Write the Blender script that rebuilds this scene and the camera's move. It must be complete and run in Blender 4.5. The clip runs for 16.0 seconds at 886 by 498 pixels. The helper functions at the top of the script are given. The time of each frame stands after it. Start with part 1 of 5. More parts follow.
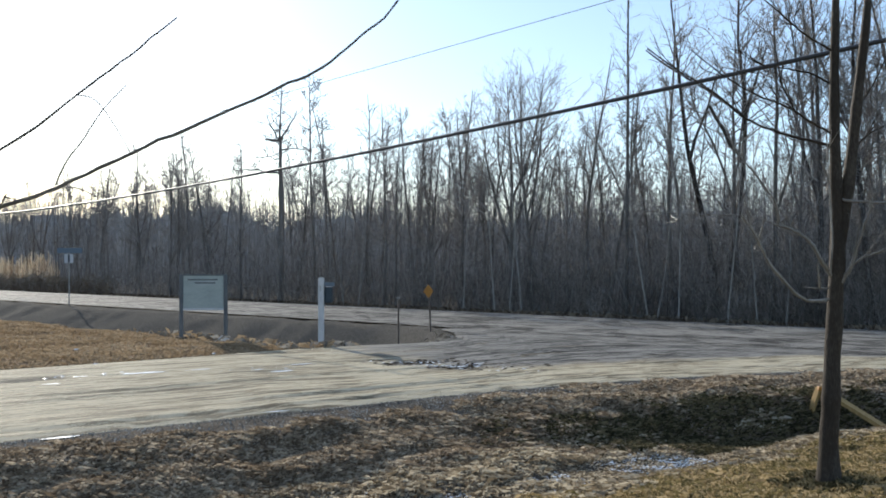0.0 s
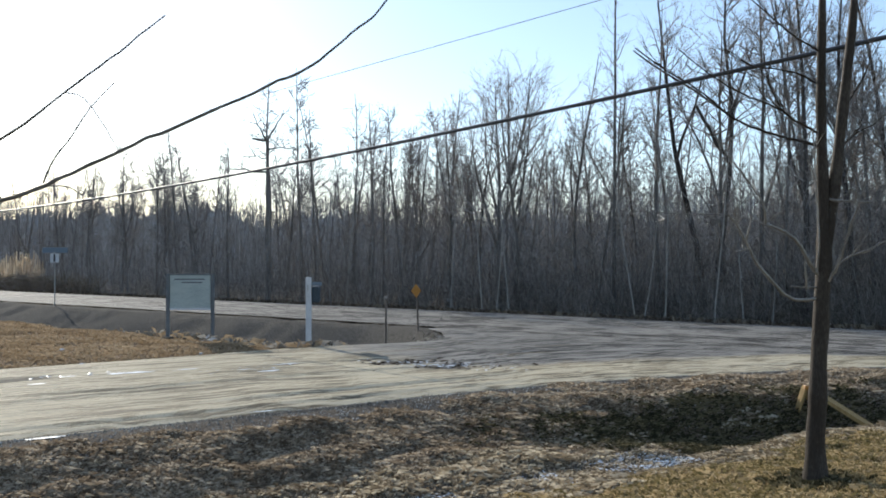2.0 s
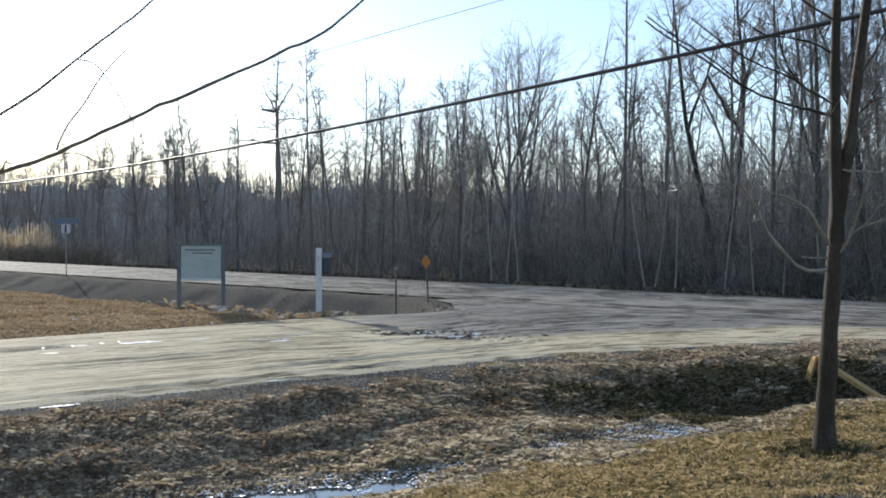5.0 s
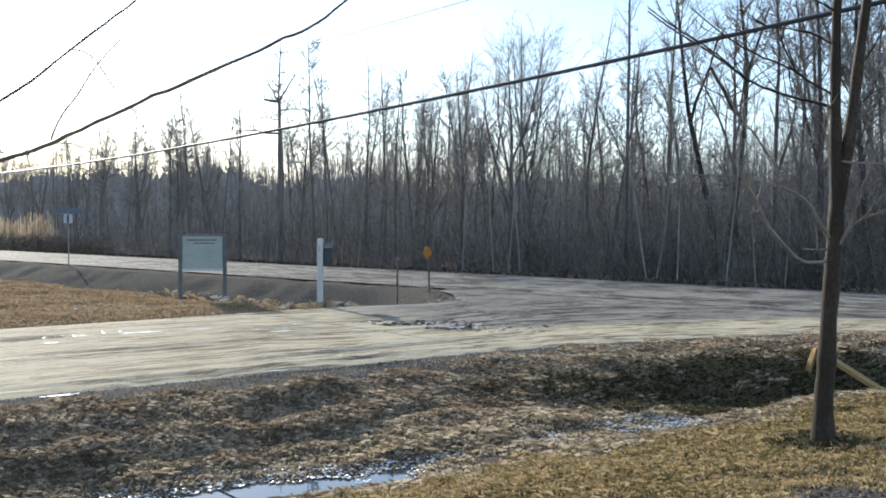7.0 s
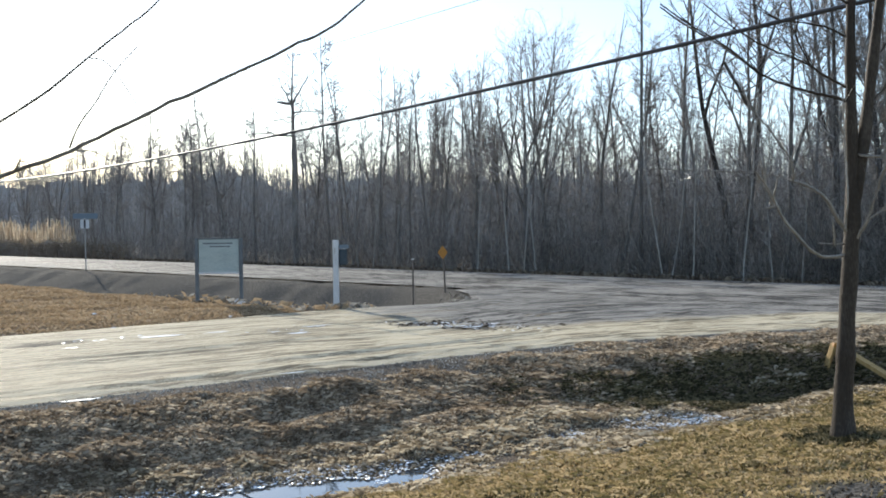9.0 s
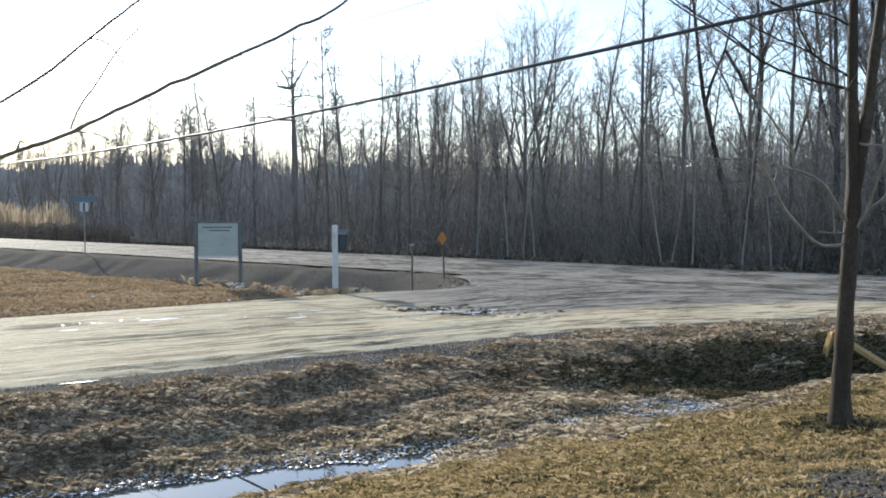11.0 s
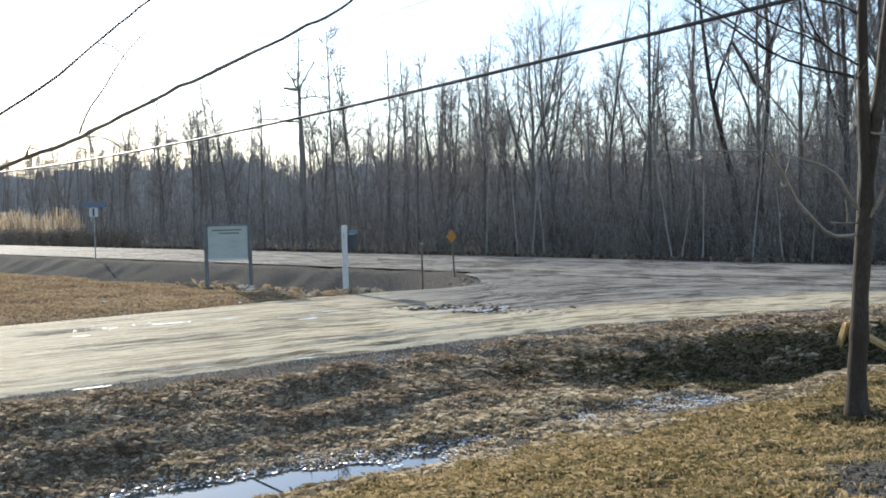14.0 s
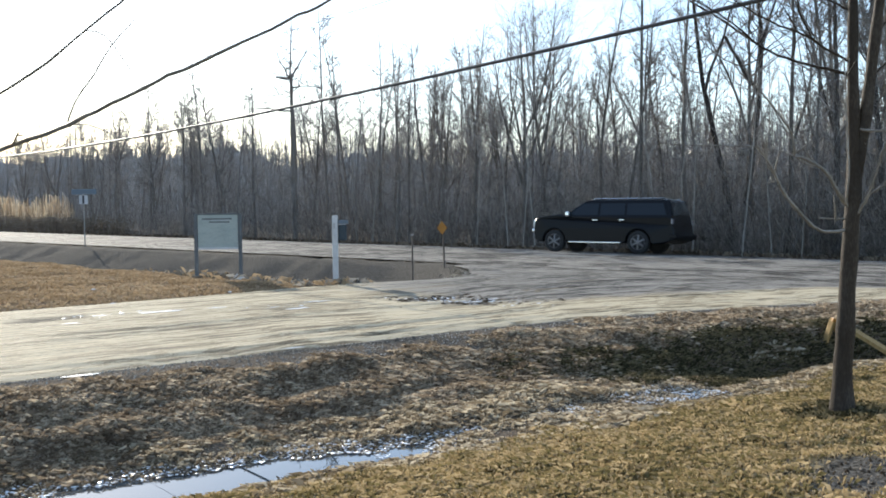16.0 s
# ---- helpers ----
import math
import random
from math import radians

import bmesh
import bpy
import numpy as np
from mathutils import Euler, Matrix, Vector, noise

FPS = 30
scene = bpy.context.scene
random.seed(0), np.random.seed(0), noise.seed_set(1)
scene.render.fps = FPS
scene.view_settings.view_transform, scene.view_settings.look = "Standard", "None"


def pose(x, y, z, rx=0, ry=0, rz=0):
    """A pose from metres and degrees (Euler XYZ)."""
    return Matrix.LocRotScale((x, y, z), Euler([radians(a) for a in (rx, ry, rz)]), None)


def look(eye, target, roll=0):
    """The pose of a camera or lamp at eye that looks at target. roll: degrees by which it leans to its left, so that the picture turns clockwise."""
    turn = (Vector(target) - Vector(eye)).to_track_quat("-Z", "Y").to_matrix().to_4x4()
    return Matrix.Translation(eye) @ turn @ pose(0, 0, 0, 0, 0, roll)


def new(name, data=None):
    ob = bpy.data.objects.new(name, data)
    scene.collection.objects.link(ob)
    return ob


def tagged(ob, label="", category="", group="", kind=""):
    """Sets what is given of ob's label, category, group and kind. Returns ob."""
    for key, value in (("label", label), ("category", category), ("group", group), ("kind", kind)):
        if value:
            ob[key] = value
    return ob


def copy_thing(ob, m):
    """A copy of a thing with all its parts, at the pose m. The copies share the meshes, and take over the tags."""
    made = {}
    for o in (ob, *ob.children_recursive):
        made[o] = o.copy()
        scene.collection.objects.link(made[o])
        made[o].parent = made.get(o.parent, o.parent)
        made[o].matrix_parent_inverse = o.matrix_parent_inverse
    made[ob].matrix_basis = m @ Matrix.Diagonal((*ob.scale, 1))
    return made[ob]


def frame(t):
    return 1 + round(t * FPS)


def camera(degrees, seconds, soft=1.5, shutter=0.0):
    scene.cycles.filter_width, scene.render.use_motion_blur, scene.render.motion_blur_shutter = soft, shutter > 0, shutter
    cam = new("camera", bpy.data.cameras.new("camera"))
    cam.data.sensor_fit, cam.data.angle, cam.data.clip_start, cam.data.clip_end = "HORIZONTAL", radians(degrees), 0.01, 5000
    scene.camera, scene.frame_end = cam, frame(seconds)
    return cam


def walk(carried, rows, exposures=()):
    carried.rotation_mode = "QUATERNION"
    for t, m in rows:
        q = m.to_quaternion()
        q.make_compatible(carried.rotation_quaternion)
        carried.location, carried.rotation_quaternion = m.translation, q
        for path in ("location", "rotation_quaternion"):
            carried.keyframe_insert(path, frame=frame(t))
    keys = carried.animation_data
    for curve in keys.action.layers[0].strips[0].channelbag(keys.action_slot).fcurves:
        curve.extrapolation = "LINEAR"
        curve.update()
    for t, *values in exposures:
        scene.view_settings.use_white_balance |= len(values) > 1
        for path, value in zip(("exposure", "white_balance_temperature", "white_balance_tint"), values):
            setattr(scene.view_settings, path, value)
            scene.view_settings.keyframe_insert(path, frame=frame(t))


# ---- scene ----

# the camera: held in the hand, it stands still and slowly tips down
cam = camera(47.9, 16.0, soft=1.8)
EYE = 2.0
# seconds, sway in metres (x, y, z), yaw, pitch, roll
PATH = [
    (0, 0.000, 0.000, 0.000, -0.00, 0.68, -0.00),
    (0.5, -0.007, -0.011, -0.003, -0.18, 0.60, 0.12),
    (1, -0.007, -0.006, -0.002, -0.64, 0.95, 0.09),
    (1.5, -0.011, -0.009, -0.007, -0.90, 0.77, 0.09),
    (2, -0.010, 0.006, -0.004, -0.73, 0.66, 0.00),
    (2.5, -0.013, -0.003, -0.003, -0.33, 0.33, 0.05),
    (3, -0.010, 0.003, -0.004, -0.38, 0.21, -0.02),
    (3.5, -0.007, 0.011, -0.008, -0.54, -0.04, 0.09),
    (4, -0.011, 0.012, -0.014, -0.37, -0.32, 0.49),
    (4.5, -0.025, 0.006, -0.020, -0.21, -0.66, 0.09),
    (7, 0.014, 0.001, -0.019, -0.03, -1.50, 0.23),
    (7.5, 0.014, -0.008, -0.010, -0.11, -1.29, -0.12),
    (8, 0.021, 0.006, -0.012, 0.71, -1.54, -0.50),
    (8.5, 0.012, -0.013, -0.012, 0.80, -1.51, -0.69),
    (11, -0.000, -0.013, -0.019, 0.78, -2.32, -0.17),
    (11.5, 0.002, 0.010, -0.020, 0.24, -2.64, -0.23),
    (12, 0.001, -0.002, -0.021, 0.71, -2.42, -0.41),
    (12.5, -0.007, 0.004, -0.021, 0.75, -2.36, -0.46),
    (13, -0.008, 0.000, -0.020, 1.11, -2.28, -0.57),
    (13.5, -0.017, 0.004, -0.020, 1.06, -2.29, -0.60),
    (14, -0.014, 0.017, -0.020, 1.31, -2.41, -1.34),
    (14.5, -0.011, 0.013, -0.026, 1.23, -2.71, -0.59),
    (15, -0.007, 0.008, -0.021, 1.05, -2.95, -0.62),
    (15.5, 0.000, 0.016, -0.019, 1.02, -2.85, -0.48),
    (16, -0.002, 0.006, -0.017, 0.79, -2.93, -0.70),
]

walk(cam, [(t, pose(x, y, EYE + z, 0, 0, yaw) @ pose(0, 0, 0, 90 + pitch) @ pose(0, 0, 0, 0, 0, roll)) for t, x, y, z, yaw, pitch, roll in PATH],
     exposures=[(0.0, 0.1, 5700, 10), (4.5, 0.17, 5700, 10), (7.0, 0.43, 5750, 10), (11.0, 0.5, 5800, 10), (16.0, 0.56, 5850, 10)])

# ---- world and sun ----
SUN_AZ, SUN_EL = radians(-29.5), radians(21.0)
world = bpy.data.worlds.new("world")
scene.world = world
world.use_nodes = True
wn = world.node_tree.nodes
sky = wn.new("ShaderNodeTexSky")
sky.sky_type = "NISHITA"
sky.sun_disc = False
sky.sun_elevation, sky.sun_rotation = SUN_EL, SUN_AZ
sky.air_density, sky.dust_density, sky.ozone_density = 1.0, 0.5, 1.0
# thin high haze that evens the sky out
haze = wn.new("ShaderNodeMix")
haze.data_type = "RGBA"
haze.inputs[0].default_value = 0.2
haze.inputs[7].default_value = (5.2, 6.2, 7.4, 1)
world.node_tree.links.new(sky.outputs[0], haze.inputs[6])
world.node_tree.links.new(haze.outputs[2], wn["Background"].inputs[0])
wn["Background"].inputs[1].default_value = 0.15
sun = new("sun", bpy.data.lights.new("sun", "SUN"))
sun.data.energy, sun.data.angle, sun.data.color = 5.0, radians(0.5), (1.0, 0.87, 0.66)
toward_sun = Vector((math.sin(SUN_AZ) * math.cos(SUN_EL), math.cos(SUN_AZ) * math.cos(SUN_EL), math.sin(SUN_EL)))
sun.matrix_world = look(toward_sun * 200, (0, 0, 0))

# ---- materials ----
def material(name, colours, scale=8.0, fine=60.0, rough=0.9, bump=0.3, metal=0.0, spec=0.3, island=0.0, stretch=(1, 1, 1), depth=0.02, obj=0.0, leafy=0.0):
    """A worn surface: colours mixed over coarse and fine noise, a bump of the fine one, and variation from piece to piece."""
    m = bpy.data.materials.new(name)
    m.use_nodes = True
    nt = m.node_tree
    n, l = nt.nodes, nt.links
    b = n["Principled BSDF"]
    co = n.new("ShaderNodeTexCoord")
    mp = n.new("ShaderNodeMapping")
    mp.inputs["Scale"].default_value = stretch
    l.new(co.outputs["Object"], mp.inputs[0])
    big, small = n.new("ShaderNodeTexNoise"), n.new("ShaderNodeTexNoise")
    big.inputs["Scale"].default_value, big.inputs["Detail"].default_value = scale, 6
    small.inputs["Scale"].default_value, small.inputs["Detail"].default_value = fine, 4
    l.new(mp.outputs[0], big.inputs[0])
    l.new(mp.outputs[0], small.inputs[0])
    mix = n.new("ShaderNodeMath")
    mix.operation = "MULTIPLY_ADD"
    mix.inputs[1].default_value = 0.45
    l.new(small.outputs[0], mix.inputs[0])
    half = n.new("ShaderNodeMath")
    half.operation = "MULTIPLY_ADD"
    half.inputs[1].default_value, half.inputs[2].default_value = 0.55, 0.0
    l.new(big.outputs[0], half.inputs[0])
    l.new(half.outputs[0], mix.inputs[2])
    fac = mix.outputs[0]
    if island or obj:
        if island:
            r = n.new("ShaderNodeNewGeometry").outputs["Random Per Island"]
        else:
            r = n.new("ShaderNodeObjectInfo").outputs["Random"]
        a = n.new("ShaderNodeMath")
        a.operation = "MULTIPLY_ADD"
        a.inputs[1].default_value = island or obj
        l.new(r, a.inputs[0])
        sub = n.new("ShaderNodeMath")
        sub.operation = "SUBTRACT"
        sub.inputs[1].default_value = (island or obj) / 2
        l.new(fac, sub.inputs[0])
        l.new(sub.outputs[0], a.inputs[2])
        fac = a.outputs[0]
    ramp = n.new("ShaderNodeValToRGB")
    els = ramp.color_ramp.elements
    while len(els) < len(colours):
        els.new(0.5)
    for i, c in enumerate(colours):
        els[i].position = 0.3 + 0.4 * i / max(1, len(colours) - 1)
        els[i].color = (*c, 1)
    l.new(fac, ramp.inputs[0])
    l.new(ramp.outputs[0], b.inputs["Base Color"])
    b.inputs["Roughness"].default_value, b.inputs["Metallic"].default_value = rough, metal
    b.inputs["Specular IOR Level"].default_value = spec
    if bump:
        bp = n.new("ShaderNodeBump")
        bp.inputs["Strength"].default_value, bp.inputs["Distance"].default_value = bump, depth
        l.new(small.outputs[0], bp.inputs["Height"])
        l.new(bp.outputs[0], b.inputs["Normal"])
    if leafy:
        tr, both = n.new("ShaderNodeBsdfTranslucent"), n.new("ShaderNodeMixShader")
        both.inputs[0].default_value = leafy
        l.new(ramp.outputs[0], tr.inputs[0])
        l.new(b.outputs[0], both.inputs[1])
        l.new(tr.outputs[0], both.inputs[2])
        l.new(both.outputs[0], n["Material Output"].inputs[0])
    return m


def noise_node(n, l, vec, scale, detail=6, rough=0.55):
    t = n.new("ShaderNodeTexNoise")
    t.inputs["Scale"].default_value, t.inputs["Detail"].default_value, t.inputs["Roughness"].default_value = scale, detail, rough
    l.new(vec, t.inputs[0])
    return t.outputs[0]


def sum_node(n, l, terms):
    """The weighted sum of some outputs."""
    total = None
    for out, weight in terms:
        a = n.new("ShaderNodeMath")
        a.operation = "MULTIPLY_ADD"
        a.inputs[1].default_value, a.inputs[2].default_value = weight, 0.0
        l.new(out, a.inputs[0])
        if total:
            l.new(total, a.inputs[2])
        total = a.outputs[0]
    return total


def ramp_node(n, l, fac, colours, lo, hi):
    r = n.new("ShaderNodeValToRGB")
    els = r.color_ramp.elements
    while len(els) < len(colours):
        els.new(0.5)
    for i, c in enumerate(colours):
        els[i].position, els[i].color = lo + (hi - lo) * i / (len(colours) - 1), (*c, 1)
    l.new(fac, r.inputs[0])
    return r.outputs[0]


def mix_node(n, l, fac, a, c):
    x = n.new("ShaderNodeMix")
    x.data_type = "RGBA"
    l.new(fac, x.inputs[0])
    l.new(a, x.inputs[6])
    l.new(c, x.inputs[7])
    return x.outputs[2]


def driven(name, dry, paved, damp_or_shade, along, across):
    """A driven surface: tracks that follow the way (its "along" and "across"), patches and grit; "paved" and "wet" say where broken paving and damp soil lie."""
    m = bpy.data.materials.new(name)
    m.use_nodes = True
    n, l = m.node_tree.nodes, m.node_tree.links
    b = n["Principled BSDF"]
    field = {}
    for key in ("along", "across", "paved", "wet"):
        a = n.new("ShaderNodeAttribute")
        a.attribute_name = key
        field[key] = a.outputs["Fac"]
    flat = n.new("ShaderNodeCombineXYZ")
    l.new(field["along"], flat.inputs[0])
    l.new(field["across"], flat.inputs[1])
    track = n.new("ShaderNodeMapping")
    track.inputs["Scale"].default_value = (along, across, 1)
    l.new(flat.outputs[0], track.inputs[0])
    bits = n.new("ShaderNodeMapping")
    bits.inputs["Scale"].default_value = (0.16, 1, 1)
    l.new(flat.outputs[0], bits.inputs[0])
    wide, thin = noise_node(n, l, track.outputs[0], 1.0, 5), noise_node(n, l, track.outputs[0], 3.7, 5)
    patch, grit, stones = noise_node(n, l, flat.outputs[0], 0.7, 7), noise_node(n, l, bits.outputs[0], 9.0, 7, 0.7), noise_node(n, l, flat.outputs[0], 38.0, 4, 0.7)
    total = sum_node(n, l, ((wide, 0.25), (thin, 0.4), (patch, 0.3), (grit, 0.75), (stones, 0.3)))
    colour = ramp_node(n, l, total, dry, 0.86, 1.14)
    edge = sum_node(n, l, ((field["paved"], 1.0), (patch, 0.9), (wide, 0.35), (grit, 0.4)))
    step = n.new("ShaderNodeMapRange")
    step.inputs["From Min"].default_value, step.inputs["From Max"].default_value = 1.12, 1.5
    l.new(edge, step.inputs[0])
    colour = mix_node(n, l, step.outputs[0], colour, ramp_node(n, l, total, paved, 0.86, 1.14))
    soak = sum_node(n, l, ((field["wet"], 1.0), (grit, 0.5), (patch, 0.3)))
    dampness = n.new("ShaderNodeMapRange")
    dampness.inputs["From Min"].default_value, dampness.inputs["From Max"].default_value = 0.62, 1.0
    l.new(soak, dampness.inputs[0])
    colour = mix_node(n, l, dampness.outputs[0], colour, ramp_node(n, l, total, damp_or_shade, 0.86, 1.14))
    l.new(colour, b.inputs["Base Color"])
    shine = n.new("ShaderNodeMapRange")
    shine.inputs["From Min"].default_value, shine.inputs["From Max"].default_value = 0.86, 1.14
    shine.inputs["To Min"].default_value, shine.inputs["To Max"].default_value = 0.62, 0.95
    l.new(total, shine.inputs[0])
    l.new(shine.outputs[0], b.inputs["Roughness"])
    b.inputs["Specular IOR Level"].default_value = 0.04
    bp = n.new("ShaderNodeBump")
    bp.inputs["Strength"].default_value, bp.inputs["Distance"].default_value = 0.7, 0.03
    l.new(sum_node(n, l, ((grit, 0.6), (stones, 0.5))), bp.inputs["Height"])
    l.new(bp.outputs[0], b.inputs["Normal"])
    return m


def plain(name, colour, rough=0.5, metal=0.0, spec=0.5, emit=0.0):
    m = bpy.data.materials.new(name)
    m.use_nodes = True
    b = m.node_tree.nodes["Principled BSDF"]
    b.inputs["Base Color"].default_value = (*colour, 1)
    b.inputs["Roughness"].default_value, b.inputs["Metallic"].default_value = rough, metal
    b.inputs["Specular IOR Level"].default_value = spec
    if emit:
        b.inputs["Emission Color"].default_value = (*colour, 1)
        b.inputs["Emission Strength"].default_value = emit
    return m


M_BARK = material("bark_grey", [(0.09, 0.08, 0.07), (0.165, 0.15, 0.133), (0.26, 0.237, 0.212)], 3, 40, 0.95, 0.5, obj=0.2, stretch=(1, 1, 0.25))
M_BARK_DARK = material("bark_dark", [(0.03, 0.026, 0.022), (0.06, 0.052, 0.045), (0.11, 0.097, 0.085)], 3, 40, 0.95, 0.5, obj=0.2, stretch=(1, 1, 0.25))
M_BARK_PALE = material("bark_pale", [(0.17, 0.155, 0.14), (0.28, 0.26, 0.23), (0.4, 0.37, 0.33)], 3, 30, 0.9, 0.4, obj=0.2, stretch=(1, 1, 0.3))
# one maple bark in two tones: backlit shade, then sunlight, put into the colour
M_BARK_NEAR = material("backlit_maple_bark", [(0.026, 0.02, 0.014), (0.045, 0.035, 0.026), (0.095, 0.078, 0.06)], 6, 70, 0.65, 0.7, spec=0.12, stretch=(1, 1, 0.3), depth=0.01)
M_LIMB = material("sunlit_limb_bark", [(0.09, 0.077, 0.06), (0.18, 0.157, 0.127), (0.34, 0.3, 0.25)], 6, 60, 0.4, 0.3, spec=0.7, depth=0.005)
M_TWIG = material("twig", [(0.17, 0.151, 0.135), (0.28, 0.252, 0.227), (0.4, 0.365, 0.33)], 2, 9, 0.9, 0, island=0.5)
M_BRUSH = material("brush_stem", [(0.1, 0.091, 0.081), (0.2, 0.183, 0.164), (0.38, 0.349, 0.312)], 0.5, 5, 0.95, 0, island=0.6)
# aerial haze is put into these two tones, paler than the near wood
M_FAR = material("hazed_crowns", [(0.3, 0.292, 0.292), (0.38, 0.37, 0.37), (0.47, 0.457, 0.455)], 0.25, 2.5, 1.0, 0.0, stretch=(1, 1, 0.2))
M_HAZY = material("hazed_stem", [(0.22, 0.211, 0.203), (0.35, 0.336, 0.324), (0.5, 0.48, 0.463)], 0.5, 5, 0.95, 0, island=0.6)
M_REED = material("reed", [(0.5, 0.41, 0.3), (0.7, 0.6, 0.46), (0.88, 0.8, 0.66)], 0.5, 5, 0.9, 0, island=0.6, leafy=0.6)
M_LAWN = material("lawn_blade", [(0.17, 0.14, 0.06), (0.32, 0.242, 0.118), (0.48, 0.37, 0.21)], 0.9, 6, 0.8, 0, island=0.6, leafy=0.4, spec=0.1)
M_DEAD = material("dead_grass_blade", [(0.18, 0.142, 0.092), (0.34, 0.275, 0.185), (0.58, 0.5, 0.365)], 0.8, 6, 0.85, 0, island=0.7, leafy=0.4, spec=0.1)
M_CORNER = material("brown_grass_blade", [(0.2, 0.14, 0.08), (0.33, 0.245, 0.148), (0.47, 0.372, 0.25)], 1.1, 5, 0.85, 0, island=0.18, stretch=(0.3, 1, 1), leafy=0.35)
M_VERGE = material("rank_verge_blade", [(0.11, 0.102, 0.087), (0.2, 0.186, 0.16), (0.34, 0.318, 0.275)], 0.6, 5, 0.85, 0, island=0.5, leafy=0.3)
M_LITTER = material("woodside_litter", [(0.06, 0.045, 0.03), (0.13, 0.1, 0.07), (0.24, 0.19, 0.13)], 0.4, 5, 0.9, 0, island=0.6)
M_BANK = material("withered_blade", [(0.15, 0.113, 0.076), (0.25, 0.194, 0.132), (0.38, 0.303, 0.212), (0.6, 0.505, 0.375)], 1.3, 6, 0.85, 0, island=0.4, leafy=0.4, spec=0.1)
# green blades darkened: the deep ditch's shade is in this colour
M_GREEN = material("shaded_green_blade", [(0.045, 0.041, 0.021), (0.095, 0.083, 0.042), (0.21, 0.173, 0.095)], 1.3, 6, 0.85, 0, island=0.7, leafy=0.2, spec=0.1)
M_GRAVEL = material("gravel_stone", [(0.14, 0.125, 0.102), (0.3, 0.268, 0.222), (0.56, 0.51, 0.43)], 2, 30, 0.9, 0, island=0.7)
M_STONE = material("dark_stone", [(0.04, 0.028, 0.018), (0.1, 0.075, 0.05), (0.3, 0.25, 0.19)], 2, 30, 1.0, 0, spec=0.05, island=0.7)
M_LEAF = material("fallen_leaf", [(0.22, 0.13, 0.07), (0.42, 0.29, 0.17), (0.66, 0.54, 0.38)], 2, 30, 0.55, 0, island=0.8, leafy=0.3)
DRY_GRAVEL = [(0.09, 0.07, 0.043), (0.23, 0.19, 0.122), (0.34, 0.287, 0.19), (0.52, 0.45, 0.315)]
OLD_PAVING = [(0.018, 0.017, 0.015), (0.06, 0.056, 0.05), (0.115, 0.108, 0.096), (0.27, 0.253, 0.222)]
DAMP_SOIL = [(0.03, 0.025, 0.018), (0.07, 0.058, 0.042), (0.12, 0.1, 0.073), (0.2, 0.17, 0.125)]
M_ROAD = driven("worn_asphalt", OLD_PAVING, OLD_PAVING, DAMP_SOIL, 0.1, 1.1)
M_LANE = driven("gravel_lane", DRY_GRAVEL, OLD_PAVING, DAMP_SOIL, 0.06, 2.6)
M_WIRE = plain("cable", (0.02, 0.02, 0.022), 0.5)
M_WHITE = material("white_painted_wood", [(0.42, 0.42, 0.42), (0.53, 0.53, 0.53), (0.62, 0.62, 0.61)], 4, 40, 0.6, 0.1, stretch=(1, 1, 0.3))
M_BOARD = material("weathered_board", [(0.27, 0.31, 0.29), (0.34, 0.385, 0.36), (0.41, 0.45, 0.42)], 2, 22, 0.7, 0.15, stretch=(1, 1, 3))
M_POST = material("dark_stained_post", [(0.07, 0.08, 0.085), (0.12, 0.13, 0.135), (0.18, 0.19, 0.19)], 5, 40, 0.85, 0.3, stretch=(1, 1, 0.3))
M_STAKE = material("weathered_stake", [(0.07, 0.055, 0.043), (0.13, 0.105, 0.085), (0.21, 0.175, 0.145)], 5, 40, 0.85, 0.3, stretch=(1, 1, 0.3))
M_STEEL = material("galvanised_steel", [(0.25, 0.24, 0.22), (0.36, 0.35, 0.33), (0.46, 0.45, 0.43)], 6, 40, 0.5, 0.1, metal=0.7)
M_YELLOW = material("yellow_sheeting", [(0.28, 0.12, 0.02), (0.38, 0.17, 0.028), (0.46, 0.22, 0.045)], 9, 50, 0.5, 0.05)
M_WOOD = material("raw_timber", [(0.24, 0.15, 0.05), (0.35, 0.225, 0.08), (0.43, 0.3, 0.125)], 3, 30, 0.8, 0.3, stretch=(8, 8, 0.6))
M_BLUE = plain("blue_sheeting", (0.12, 0.155, 0.19), 0.5)
M_NAVY = material("navy_paint", [(0.02, 0.03, 0.04), (0.035, 0.05, 0.062), (0.06, 0.075, 0.085)], 5, 40, 0.5, 0.1)
M_DARKBAR = plain("dark_lettering", (0.03, 0.03, 0.035), 0.6)

# ---- builders ----
def mesh_from(name, verts, faces, mat, smooth=True):
    """A mesh from arrays; faces are an array of triangles or quads."""
    me = bpy.data.meshes.new(name)
    verts, faces = np.asarray(verts, np.float32), np.asarray(faces, np.int32)
    k = faces.shape[1]
    me.vertices.add(len(verts))
    me.vertices.foreach_set("co", verts.ravel())
    me.loops.add(faces.size)
    me.loops.foreach_set("vertex_index", faces.ravel())
    me.polygons.add(len(faces))
    me.polygons.foreach_set("loop_start", np.arange(0, faces.size, k, dtype=np.int32))
    me.polygons.foreach_set("use_smooth", np.full(len(faces), smooth))
    me.update(calc_edges=True)
    me.validate()
    me.materials.append(mat)
    return me


def part(name, bm, mat, parent=None, label="", smooth=False):
    me = bpy.data.meshes.new(name)
    bm.normal_update()
    bm.to_mesh(me)
    bm.free()
    if smooth:
        for p in me.polygons:
            p.use_smooth = True
    me.materials.append(mat)
    ob = new(name, me)
    ob.parent = parent
    return tagged(ob, label)


